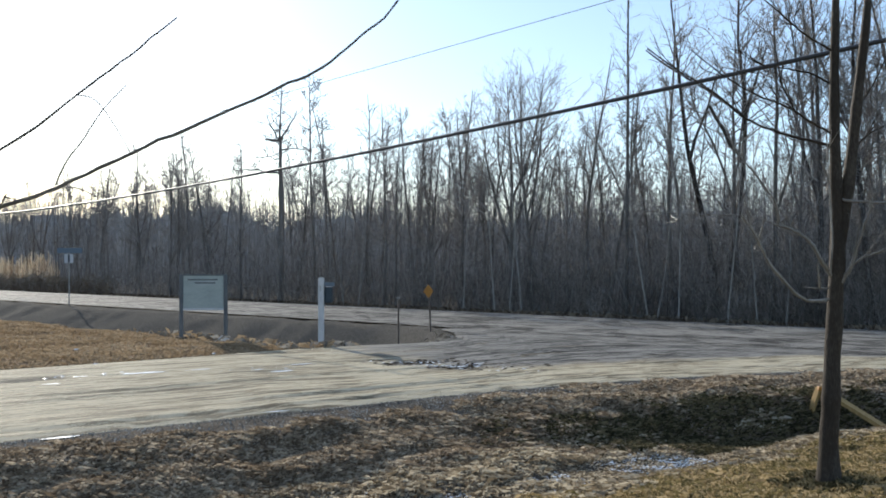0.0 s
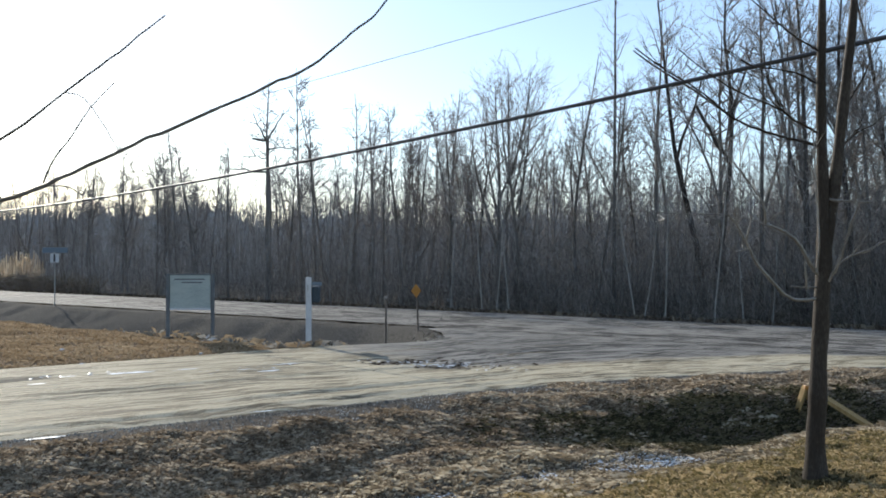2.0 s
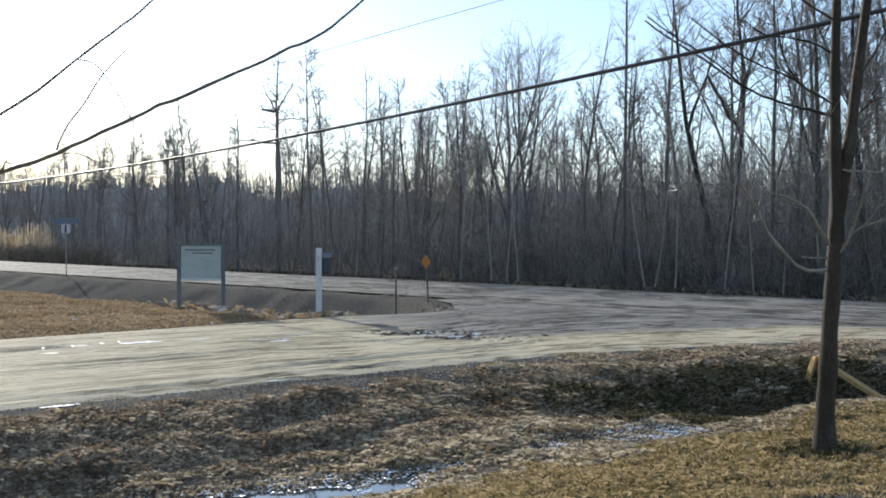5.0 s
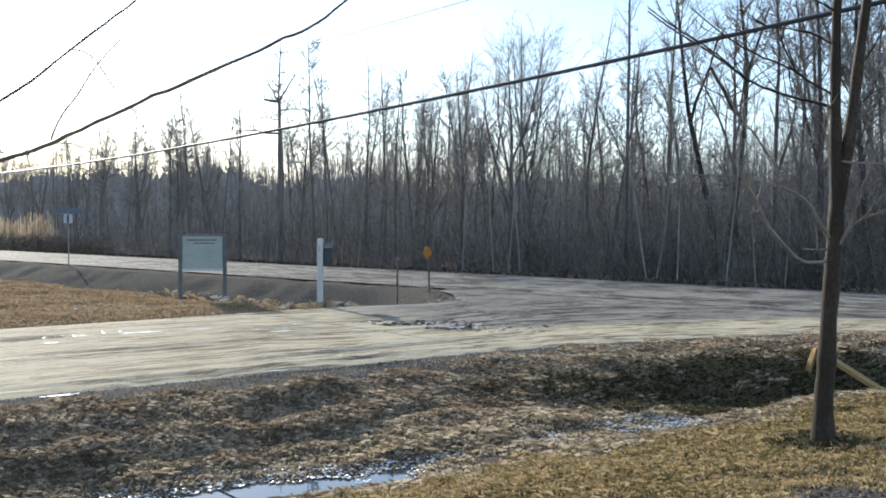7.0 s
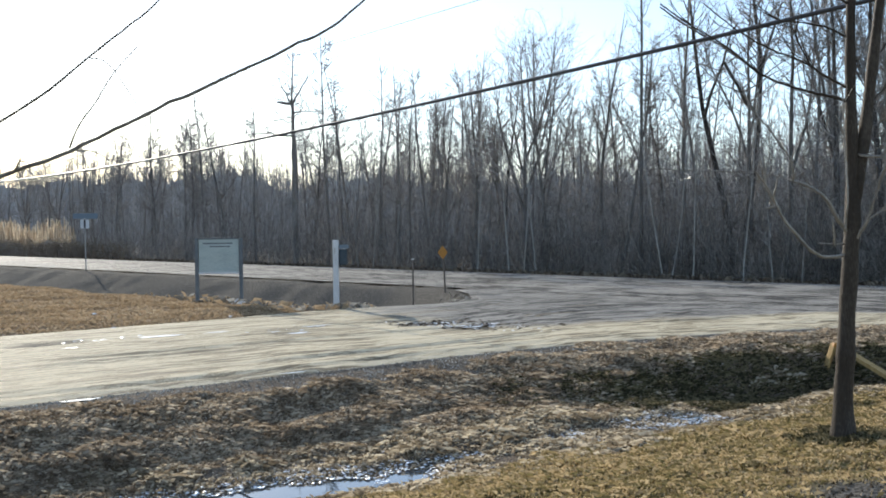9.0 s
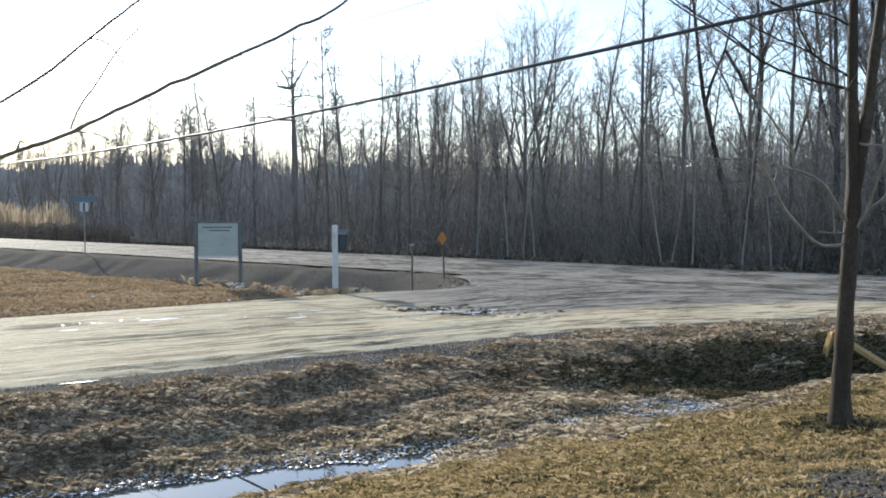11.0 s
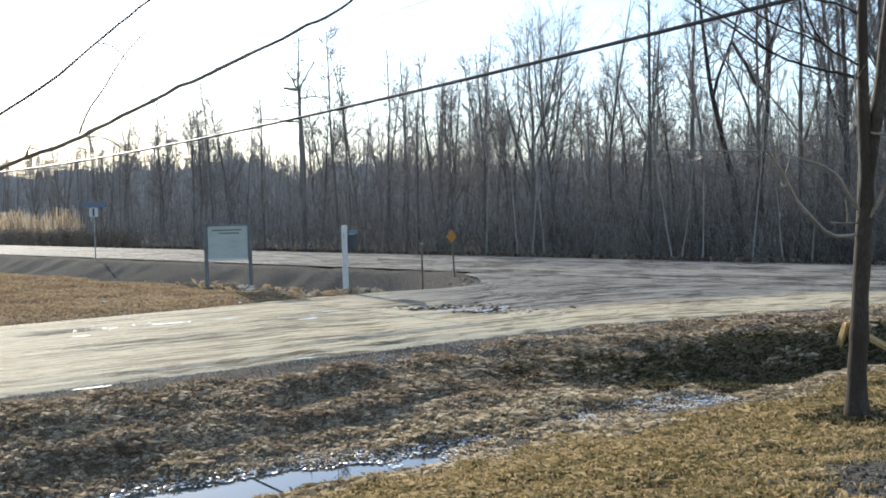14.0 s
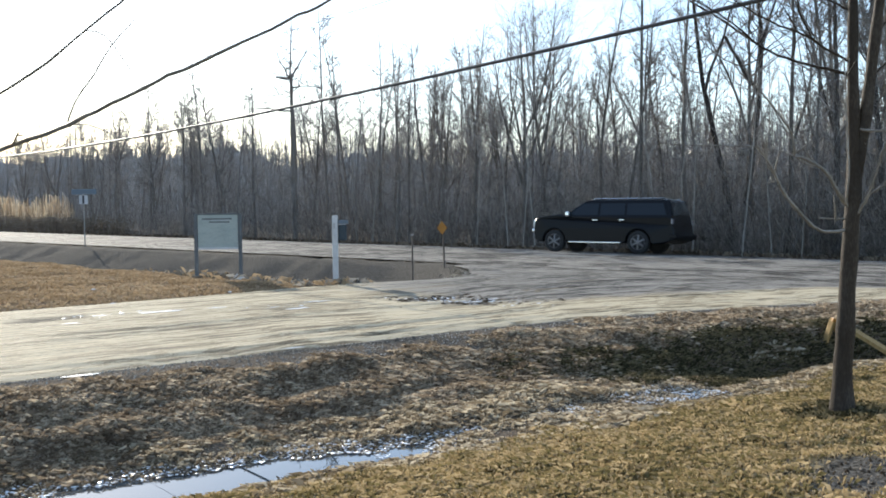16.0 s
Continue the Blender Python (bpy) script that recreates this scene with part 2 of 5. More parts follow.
def box(bm, lo, hi, bevel=0.0):
    """A box between two corners, its edges rounded."""
    c, s = [(a + b) / 2 for a, b in zip(lo, hi)], [b - a for a, b in zip(lo, hi)]
    made = bmesh.ops.create_cube(bm, size=1, matrix=Matrix.Translation(c) @ Matrix.Diagonal((*s, 1)))
    if bevel:
        edges = list({e for v in made["verts"] for e in v.link_edges})
        bmesh.ops.bevel(bm, geom=edges, offset=bevel, segments=2, affect="EDGES", profile=0.6)
    return bm


def rod(bm, a, b, r0, r1=None, sides=12):
    a, b = Vector(a), Vector(b)
    m = Matrix.Translation((a + b) / 2) @ (b - a).to_track_quat("Z", "Y").to_matrix().to_4x4()
    bmesh.ops.create_cone(bm, cap_ends=True, segments=sides, radius1=r0, radius2=r0 if r1 is None else r1, depth=(b - a).length, matrix=m)
    return bm


class Tubes:
    """Gathers tapered tubes along bent lines, for one mesh."""

    def __init__(self):
        self.v, self.f, self.n = [], [], 0

    def add(self, pts, radii, sides=3):
        pts, radii = np.asarray(pts, float), np.asarray(radii, float)
        t = np.gradient(pts, axis=0)
        t /= np.linalg.norm(t, axis=1, keepdims=True) + 1e-9
        ref = np.array([1.0, 0.1, 0.0]) if abs(t[0, 0]) < 0.8 else np.array([0.0, 0.1, 1.0])
        u = np.cross(t, ref)
        u /= np.linalg.norm(u, axis=1, keepdims=True) + 1e-9
        w = np.cross(t, u)
        a = np.arange(sides) * 2 * math.pi / sides
        ring = pts[:, None] + radii[:, None, None] * (np.cos(a)[None, :, None] * u[:, None] + np.sin(a)[None, :, None] * w[:, None])
        k = len(pts)
        self.v.append(ring.reshape(-1, 3))
        i, j = np.meshgrid(np.arange(k - 1), np.arange(1 if sides == 2 else sides), indexing="ij")
        b = self.n + i * sides + j
        c = self.n + i * sides + (j + 1) % sides
        self.f.append(np.stack([b, c, c + sides, b + sides], -1).reshape(-1, 4))
        self.n += k * sides

    def mesh(self, name, mat):
        return mesh_from(name, np.concatenate(self.v), np.concatenate(self.f), mat)


def wiggle(rng, a, way, length, k, bend, rise):
    """A bent line from a, setting out along way; it wanders by bend and turns upwards by rise."""
    pts, p, d = [np.array(a, float)], np.array(a, float), np.array(way, float)
    d /= np.linalg.norm(d)
    for _ in range(k):
        d = d + rng.normal(0, bend, 3) + (0, 0, rise)
        d /= np.linalg.norm(d)
        p = p + d * length / k
        pts.append(p)
    return np.array(pts)


def bare_tree(rng, trunk, crown, height, radius, start=0.35, limbs=22, spread=0.75, reach=0.24, twigs=5, lean=0.03, forks=0, rise=0.1, bend=0.14, spine=(), thick=1.0, stubs=()):
    """A leafless tree: a tapered trunk, limbs that rise from it, branches on the limbs and twigs on those."""
    stems = []
    main = wiggle(rng, (0, 0, -0.25), (rng.normal(0, lean), rng.normal(0, lean), 1), height + 0.25, 12, 0.035, 0.02)
    if spine:
        # bends to the side at these heights
        hs = np.linspace(-0.25, height, 13)
        main = np.stack([np.interp(hs, *zip(*spine)), rng.normal(0, 0.05, 13).cumsum(), hs], -1)
    rad = radius * (1 - np.linspace(0, 1, 13)) ** 0.8 + 0.009 * thick
    rad[0] *= 1.25
    trunk.add(main, rad, 7)
    stems.append((main, rad, start))
    for _ in range(forks):
        i = rng.integers(3, 7)
        a = rng.uniform(0, 6.28)
        q = wiggle(rng, main[i], (math.cos(a) * 0.35, math.sin(a) * 0.35, 1), height * rng.uniform(0.5, 0.68), 9, 0.06, 0.05)
        r = rad[i] * 0.7 * (1 - np.linspace(0, 1, 10)) ** 0.8 + 0.005
        trunk.add(q, r, 6)
        stems.append((q, r, 0.2))
    for h0, x1, h1, r0, r1 in stubs:
        # broken boughs, out to the side
        x0 = float(np.interp(h0, main[:, 2], main[:, 0]))
        q = np.linspace((x0, 0, h0), (x1, rng.normal(0, 0.2), h1), 6)
        q[1:-1] += rng.normal(0, 0.05, (4, 3))
        trunk.add(q, np.linspace(r0, r1, 6), 6)
        if h1 - h0 < 5:
            stems.append((q, np.linspace(r0, r1, 6), 0.3))
    for pts, rad, begin in stems:
        k = len(pts) - 1
        count = limbs if pts is main else 4 if len(pts) == 6 else int(limbs * 0.6)
        for _ in range(count):
            f = begin + (0.95 - begin) * rng.uniform() ** 0.9
            i = min(int(f * k), k - 1)
            p = pts[i] + (pts[i + 1] - pts[i]) * (f * k - i)
            a = rng.uniform(0, 6.283)
            up = rng.uniform(0.2, 1.15)
            size = height * reach * (1.15 - f) * rng.uniform(0.55, 1.25) + 0.3
            limb = wiggle(rng, p, (math.cos(a) * spread, math.sin(a) * spread, up), size, 5, bend * 0.8, rise * 0.7)
            r0 = min(rad[i] * 0.55, 0.010 + size * 0.009) * thick
            lr = np.linspace(r0, 0.006, 6)
            crown.add(limb, lr, 3)
            for _ in range(int(twigs * (0.7 + size / 2.0))):
                g = rng.uniform(0.15, 1.0)
                j = min(int(g * 5), 4)
                q = limb[j] + (limb[j + 1] - limb[j]) * (g * 5 - j)
                d = limb[j + 1] - limb[j]
                d = d / np.linalg.norm(d) + rng.normal(0, 0.62, 3) + (0, 0, 0.12)
                tl = rng.uniform(0.3, 1.0) * (0.42 + size * 0.22)
                tw = wiggle(rng, q, d, tl, 2, 0.16, 0.1)
                crown.add(tw, (max(0.006 * thick, lr[j] * 0.45), 0.0055 * thick, 0.0045 * thick), 3)
                for _ in range(4):
                    h = rng.uniform(0.15, 1.0)
                    d2 = d / np.linalg.norm(d) + rng.normal(0, 0.62, 3) + (0, 0, 0.05)
                    b0 = tw[0] + (tw[2] - tw[0]) * h
                    crown.add(np.array([b0, b0 + d2 / np.linalg.norm(d2) * tl * rng.uniform(0.35, 0.7)]), (0.006 * thick, 0.004 * thick), 2)


def tree_thing(name, rng, label, mat, at, turn=0.0, category="tree", **shape):
    trunk, crown = Tubes(), Tubes()
    bare_tree(rng, trunk, crown, **shape)
    root = new(name)
    t = new("trunk", trunk.mesh("trunk", mat))
    c = new("crown", crown.mesh("crown", M_TWIG))
    t.parent = c.parent = root
    root.matrix_basis = pose(*at, 0, 0, turn)
    return tagged(root, label, category)


def stems(base, tip, sag, r, rtip, k=3):
    """Many bent stems at once, three-sided, as one pair of arrays."""
    n = len(base)
    t = np.linspace(0, 1, k + 1)
    pts = base[:, None] * (1 - t)[None, :, None] + tip[:, None] * t[None, :, None] + sag[:, None] * (t * (1 - t) * 2)[None, :, None]
    rad = r[:, None] * (1 - t) + rtip[:, None] * t
    a = np.random.rand(n)[:, None] * 6.28 + np.arange(3)[None] * 2.094
    ring = np.stack([np.cos(a), np.sin(a), 0 * a], -1)
    v = pts[:, :, None] + rad[:, :, None, None] * ring[:, None]
    b = np.arange(n)[:, None, None] * (3 * (k + 1)) + np.arange(k)[None, :, None] * 3
    j = np.arange(3)[None, None]
    q = np.stack([b + j, b + (j + 1) % 3, b + (j + 1) % 3 + 3, b + j + 3], -1)
    return v.reshape(-1, 3), q.reshape(-1, 4)


def blades(x, y, z, height, width, lean):
    """Blades of grass: one bent leaf each, of two triangles."""
    n = len(x)
    a, l = np.random.rand(n) * 6.283, np.random.rand(n) * 6.283
    lx, ly = np.cos(l) * lean * height, np.sin(l) * lean * height
    wx, wy = np.cos(a) * width / 2, np.sin(a) * width / 2
    p0 = np.stack([x - wx, y - wy, z - 0.01], -1)
    p1 = np.stack([x + wx, y + wy, z - 0.01], -1)
    p2 = np.stack([x + wx * 0.7 + lx * 0.4, y + wy * 0.7 + ly * 0.4, z + height * 0.6], -1)
    p3 = np.stack([x + lx, y + ly, z + height * (0.95 - 0.35 * np.minimum(lean, 1.5))], -1)
    v = np.stack([p0, p1, p2, p3], 1).reshape(-1, 3)
    b = np.arange(n)[:, None] * 4
    f = np.concatenate([b + [0, 1, 2], b + [0, 2, 3]], 1).reshape(-1, 3)
    return v, f


def flecks(x, y, z, size, flat=0.6):
    """Small stones: squashed four-sided lumps."""
    n = len(x)
    a = np.random.rand(n, 1) * 6.28 + np.arange(4)[None] * 1.57 + np.random.rand(n, 4) * 0.6
    r = size[:, None] * (0.7 + 0.6 * np.random.rand(n, 4)) / 2
    ring = np.stack([x[:, None] + np.cos(a) * r, y[:, None] + np.sin(a) * r, z[:, None] + 0 * a - 0.003], -1)
    top = np.stack([x, y, z + size * flat], -1)[:, None]
    v = np.concatenate([ring, top], 1).reshape(-1, 3)
    b = np.arange(n)[:, None] * 5
    f = np.concatenate([b + [0, 1, 4], b + [1, 2, 4], b + [2, 3, 4], b + [3, 0, 4]], 1).reshape(-1, 3)
    return v, f


# ---- the lie of the land ----
ROAD_DEG = 42.3
RN = np.array([math.sin(radians(ROAD_DEG)), math.cos(radians(ROAD_DEG))])      # across the road, away from the eye
RD = np.array([-RN[1], RN[0]])                                                 # along it, to where it recedes
ROAD_NEAR, ROAD_CROWN, ROAD_FAR = 23.45, 28.9, 32.6
EDGE = np.array([(-40, -16.9), (-12.2, 5.26), (-4.86, 10.97), (-2.23, 12.97), (0.13, 14.82), (1.95, 16.02), (4.04, 17.1), (6.16, 17.88), (8.34, 18.59), (10.6, 18.59), (13.5, 17.16), (17, 14.82), (40, -5.85)])
BACK = np.array([(-45, -12.35), (-14, 13.39), (-8.13, 18.27), (-5.34, 20.73), (-3.3, 22.6), (-2.2, 23.55), (-0.75, 24.15), (0.0, 24.9), (0.35, 26.3), (0.3, 27.9), (-0.3, 31.07)])


def line_dist(x, y, line):
    """Signed distance from a bent line; positive on its right-hand side."""
    best = np.full(np.shape(x), 1e9)
    sign = np.ones(np.shape(x))
    for (ax, ay), (bx, by) in zip(line[:-1], line[1:]):
        dx, dy = bx - ax, by - ay
        t = np.clip(((x - ax) * dx + (y - ay) * dy) / (dx * dx + dy * dy), 0, 1)
        d = np.hypot(x - ax - t * dx, y - ay - t * dy)
        s = np.where(dy * (x - ax) - dx * (y - ay) >= 0, 1.0, -1.0)
        near = d < best
        sign = np.where(near, s, sign)
        best = np.where(near, d, best)
    return best * sign


def soft_noise(x, y, scale, seed=0):
    """Smooth value noise on arrays, from -1 to 1."""
    def cell(i, j):
        h = np.sin(i * 127.1 + j * 311.7 + seed * 74.7) * 43758.5453
        return (h - np.floor(h)) * 2 - 1
    u, v = np.asarray(x) / scale, np.asarray(y) / scale
    i, j = np.floor(u), np.floor(v)
    a, b = u - i, v - j
    a, b = a * a * (3 - 2 * a), b * b * (3 - 2 * b)
    return (cell(i, j) * (1 - a) + cell(i + 1, j) * a) * (1 - b) + (cell(i, j + 1) * (1 - a) + cell(i + 1, j + 1) * a) * b


def road_z(n):
    return np.interp(n, [ROAD_NEAR, ROAD_CROWN, ROAD_FAR], [-0.09, 0.0, -0.19])


def ground_z(x, y):
    """Height of the ground sheet."""
    x, y = np.asarray(x, float), np.asarray(y, float)
    n = x * RN[0] + y * RN[1]
    near = line_dist(x, y, EDGE)              # towards the eye from the lane
    back = -line_dist(x, y, BACK)             # beyond the lane, on its far side
    z = np.full(x.shape, -0.05)
    # ditch along the lane and the lawn that rises to the eye
    wob = soft_noise(x, y, 1.7, 1) * 0.18
    dd = near + wob
    left = np.interp(dd, [0, 0.3, 0.8, 1.5, 2.2, 2.8, 3.15, 3.75, 4.25, 6.0, 12, 17, 40], [0.0, -0.03, -0.12, -0.33, -0.51, -0.6, -0.68, -0.62, -0.45, -0.2, 0.38, 0.5, 0.6])
    right = np.interp(dd, [0, 1.1, 1.45, 2.1, 2.9, 3.3, 3.8, 6.0, 12, 17, 40], [0.0, -0.1, -0.2, -0.78, -0.8, -0.5, -0.38, -0.2, 0.38, 0.5, 0.6])
    turn = np.clip((x * 0.788 + y * 0.616 - 10.3) / 2.7, 0, 1)
    prof = left * (1 - turn) + right * turn
    along = x * 0.788 + y * 0.616
    fill = np.interp(along, [-6, 5.1, 6.2, 7.0, 8.7, 9.5, 10.7, 11.8, 17], [0, 0, 0.1, 0.14, 0.12, 0.075, 0.07, 0.05, 0.0])
    # humps that run along the bank
    humps = soft_noise(along / 1.5, near / 0.5, 1.0, 64) * 0.07 + soft_noise(along / 0.6, near / 0.28, 1.0, 63) * 0.035
    bump = humps * np.clip(1 - np.abs(dd - 1.5) / 1.4, 0, 1) + soft_noise(x, y, 0.45, 2) * 0.03 + soft_noise(x, y, 0.16, 3) * 0.016
    prof = prof + fill * np.exp(-((dd - 3.1) / 0.8) ** 2) + bump * np.clip(dd / 0.5, 0, 1)
    z = np.where(near > 0, prof, z)
    # grassy corner beyond the lane, with a ditch before the road
    wall = np.interp(n, [9.4, 13.6, 15.1, 17.0, 20.3, 22.6, ROAD_NEAR], [0.06, 0.04, -0.08, -1.05, -1.25, -0.2, -0.13])
    corner = np.clip(back / 2.0, 0, 1)
    corner = corner * corner * (3 - 2 * corner)
    cz = -0.05 * (1 - corner) + wall * corner + (soft_noise(x / 1.8, y, 1.3, 10) * 0.12 * np.clip((n - 15) / 2, 0, 1) * np.clip((22.8 - n) / 1.5, 0, 1) + soft_noise(x, y, 0.9, 4) * 0.06 + soft_noise(x, y, 0.3, 9) * 0.02) * corner
    z = np.where((back > 0) & (n < ROAD_NEAR), cz, z)
    z = np.where((near <= 0) & (back <= 0) & (n < ROAD_NEAR), -0.05 - 0.1 * np.clip((n - 20) / 3.5, 0, 1) + 0.05 * np.clip(1 + near / 0.35, 0, 1), z)
    # under the road, and the wood's floor beyond
    z = np.where((n >= ROAD_NEAR) & (n <= ROAD_FAR), road_z(n) - 0.05, z)
    over = np.interp(n, [ROAD_FAR, 34.5, 37, 42], [-0.24, -0.55, -0.55, -0.35]) + (soft_noise(x, y, 2.5, 5) * 0.12 + soft_noise(x, y, 0.8, 6) * 0.05) * np.clip((n - 33) / 3, 0, 1)
    return np.where(n > ROAD_FAR, over, z)


def axis(fine_lo, fine_hi, step, mid_lo, mid_hi, wide, far):
    """Grid lines: fine, then middling, then ever wider out to the horizon."""
    out = np.cumsum(wide * 1.16 ** np.arange(1, 200))
    out = out[out < far]
    return np.concatenate([mid_lo - out[::-1], np.arange(mid_lo, fine_lo - wide / 2, wide), np.arange(fine_lo, fine_hi + 1e-6, step), np.arange(fine_hi + wide, mid_hi + 1e-6, wide), mid_hi + out])


def ground_material():
    m = bpy.data.materials.new("ground")
    m.use_nodes = True
    n, l = m.node_tree.nodes, m.node_tree.links
    b = n["Principled BSDF"]
    co = n.new("ShaderNodeTexCoord").outputs["Object"]

    def noise_fac(scale, detail=6):
        t = n.new("ShaderNodeTexNoise")
        t.inputs["Scale"].default_value, t.inputs["Detail"].default_value = scale, detail
        l.new(co, t.inputs[0])
        return t.outputs[0]

    def ramp(fac, colours, lo=0.35, hi=0.65):
        r = n.new("ShaderNodeValToRGB")
        els = r.color_ramp.elements
        while len(els) < len(colours):
            els.new(0.5)
        for i, c in enumerate(colours):
            els[i].position, els[i].color = lo + (hi - lo) * i / (len(colours) - 1), (*c, 1)
        l.new(fac, r.inputs[0])
        return r.outputs[0]

    def mix(fac, a, c):
        x = n.new("ShaderNodeMix")
        x.data_type = "RGBA"
        l.new(fac, x.inputs[0])
        l.new(a, x.inputs[6])
        l.new(c, x.inputs[7])
        return x.outputs[2]

    def zone(name):
        a = n.new("ShaderNodeAttribute")
        a.attribute_name = name
        return a.outputs["Fac"]

    fine, mid = noise_fac(34, 8), noise_fac(3.2, 8)
    litter = ramp(fine, [(0.08, 0.06, 0.042), (0.15, 0.117, 0.083), (0.25, 0.2, 0.143)])
    lawn = ramp(mid, [(0.15, 0.125, 0.05), (0.27, 0.21, 0.09), (0.36, 0.28, 0.14)])
    brown = ramp(mid, [(0.2, 0.13, 0.07), (0.32, 0.22, 0.13), (0.42, 0.31, 0.19)])
    mud = ramp(noise_fac(26, 8), [(0.03, 0.028, 0.025), (0.07, 0.065, 0.057), (0.14, 0.13, 0.113)])
    col = mix(zone("lawn"), litter, lawn)
    col = mix(zone("brown"), col, brown)
    col = mix(zone("mud"), col, mud)
    l.new(col, b.inputs["Base Color"])
    b.inputs["Roughness"].default_value, b.inputs["Specular IOR Level"].default_value = 1.0, 0.04
    bp = n.new("ShaderNodeBump")
    bp.inputs["Strength"].default_value, bp.inputs["Distance"].default_value = 0.6, 0.03
    l.new(fine, bp.inputs["Height"])
    l.new(bp.outputs[0], b.inputs["Normal"])
    return m


def build_ground():
    xs, ys = axis(-9, 9, 0.1, -33, 22, 0.4, 1500), axis(5.5, 20, 0.1, 3, 56, 0.35, 1500)
    X, Y = np.meshgrid(xs, ys)
    Z = ground_z(X, Y)
    nx, ny = len(xs), len(ys)
    i, j = np.meshgrid(np.arange(ny - 1), np.arange(nx - 1), indexing="ij")
    a = i * nx + j
    me = mesh_from("ground", np.stack([X, Y, Z], -1).reshape(-1, 3), np.stack([a, a + 1, a + nx + 1, a + nx], -1).reshape(-1, 4), ground_material())
    n = X * RN[0] + Y * RN[1]
    near, back = line_dist(X, Y, EDGE), -line_dist(X, Y, BACK)
    ragged = soft_noise(X, Y, 0.5, 7) * 0.25 + soft_noise(X, Y, 0.17, 8) * 0.15
    lawn = np.clip((near + ragged - 4.05) / 0.5, 0, 1)
    brown = np.clip((back + ragged - 0.3) / 0.5, 0, 1) * np.clip((15.2 - n + ragged) / 0.8, 0, 1)
    wet = 0.25 * np.clip(1 - np.abs(near - 0.3 + ragged) / 0.8, 0, 1) + np.clip(1 - np.abs(near - 3.1) / 0.9, 0, 1) * 0.7
    wet = np.maximum(wet, ((back > 0) & (n > 14.8) & (n < ROAD_NEAR)) * 0.95)
    wet = np.maximum(wet, np.clip(1.6 - np.hypot((X - 3.3) / 1.5, (Y - 6.75) / 1.15) + ragged, 0, 1))
    wet = np.maximum(wet, (near < 0.1) & (back < 0.1) & (n < ROAD_NEAR))
    for name, field in (("lawn", lawn), ("brown", brown), ("mud", np.clip(wet, 0, 1))):
        me.attributes.new(name, "FLOAT", "POINT").data.foreach_set("value", field.astype(np.float32).ravel())
    tagged(new("ground", me), "rough ground of dead grass, ditch and leaf litter", "ground", kind="structure")


def strip(name, us, edges, columns, height, fields, mat, label):
    """A sheet between two edges, given as functions of the way along it; fields gives what its material reads."""
    t = np.linspace(0, 1, columns)[:, None]
    rows = []
    for u in us:
        a, b = edges(u)
        rows.append(np.array(a)[None] * (1 - t) + np.array(b)[None] * t)
    P = np.array(rows)
    U = np.repeat(np.asarray(us)[:, None], columns, 1)
    D = np.hypot(P[..., 0] - P[:, :1, 0], P[..., 1] - P[:, :1, 1])
    Z = height(P[..., 0], P[..., 1], U, D)
    i, j = np.meshgrid(np.arange(len(us) - 1), np.arange(columns - 1), indexing="ij")
    a = i * columns + j
    me = mesh_from(name, np.concatenate([P, Z[..., None]], -1).reshape(-1, 3), np.stack([a, a + 1, a + columns + 1, a + columns], -1).reshape(-1, 4), mat)
    paved, wet = fields(P[..., 0], P[..., 1], U, D)
    for key, value in (("along", U), ("across", D), ("paved", paved), ("wet", wet)):
        me.attributes.new(key, "FLOAT", "POINT").data.foreach_set("value", np.asarray(value, np.float32).ravel())
    return tagged(new(name, me), label, "road", kind="structure")


BACK_LEN = float(np.hypot(*(BACK[1:] - BACK[:-1]).T).sum())
# hollows in the lane: place, half length, half width, depth; they lie along its tracks
HOLLOWS = [(-6.95, 16.85, 0.75, 0.3, 0.05), (-5.34, 17.8, 0.5, 0.14, 0.03), (-4.45, 18.37, 0.25, 0.1, 0.025), (-3.1, 18.2, 0.5, 0.14, 0.03), (-2.74, 19.3, 0.35, 0.1, 0.025),
           (-0.44, 19.75, 0.7, 0.28, 0.05), (0.25, 18.75, 0.6, 0.22, 0.04), (-1.3, 20.2, 0.4, 0.16, 0.04), (0.75, 19.4, 0.5, 0.2, 0.035), (1.95, 21.6, 0.75, 0.2, 0.05), (0.84, 24.2, 0.35, 0.14, 0.04),
           (-1.01, 14.78, 0.3, 0.07, 0.03), (-2.1, 13.3, 0.45, 0.09, 0.03), (2.9, 23.6, 0.6, 0.2, 0.03), (4.6, 21.4, 0.7, 0.16, 0.025)]
# wheel tracks: distance in from the lane's near edge, depth, half width
TRACKS = [(0.55, 0.03, 0.1), (1.05, 0.02, 0.08), (1.65, 0.05, 0.11), (2.4, 0.03, 0.09), (3.0, 0.02, 0.08), (3.55, 0.05, 0.1), (4.3, 0.025, 0.1), (5.1, 0.025, 0.12)]


def hollow_field(x, y):
    """How deep the hollows are at a place, in metres."""
    c, s = 0.809, 0.588
    total = np.zeros(np.shape(x))
    for hx, hy, rx, ry, deep in HOLLOWS:
        a, b = (x - hx) * c + (y - hy) * s, -(x - hx) * s + (y - hy) * c
        total = np.maximum(total, deep * np.clip(1.4 - np.hypot(a / rx, b / ry) - 0.35 * soft_noise(x, y, 0.18, 81), 0, 1))
    return total


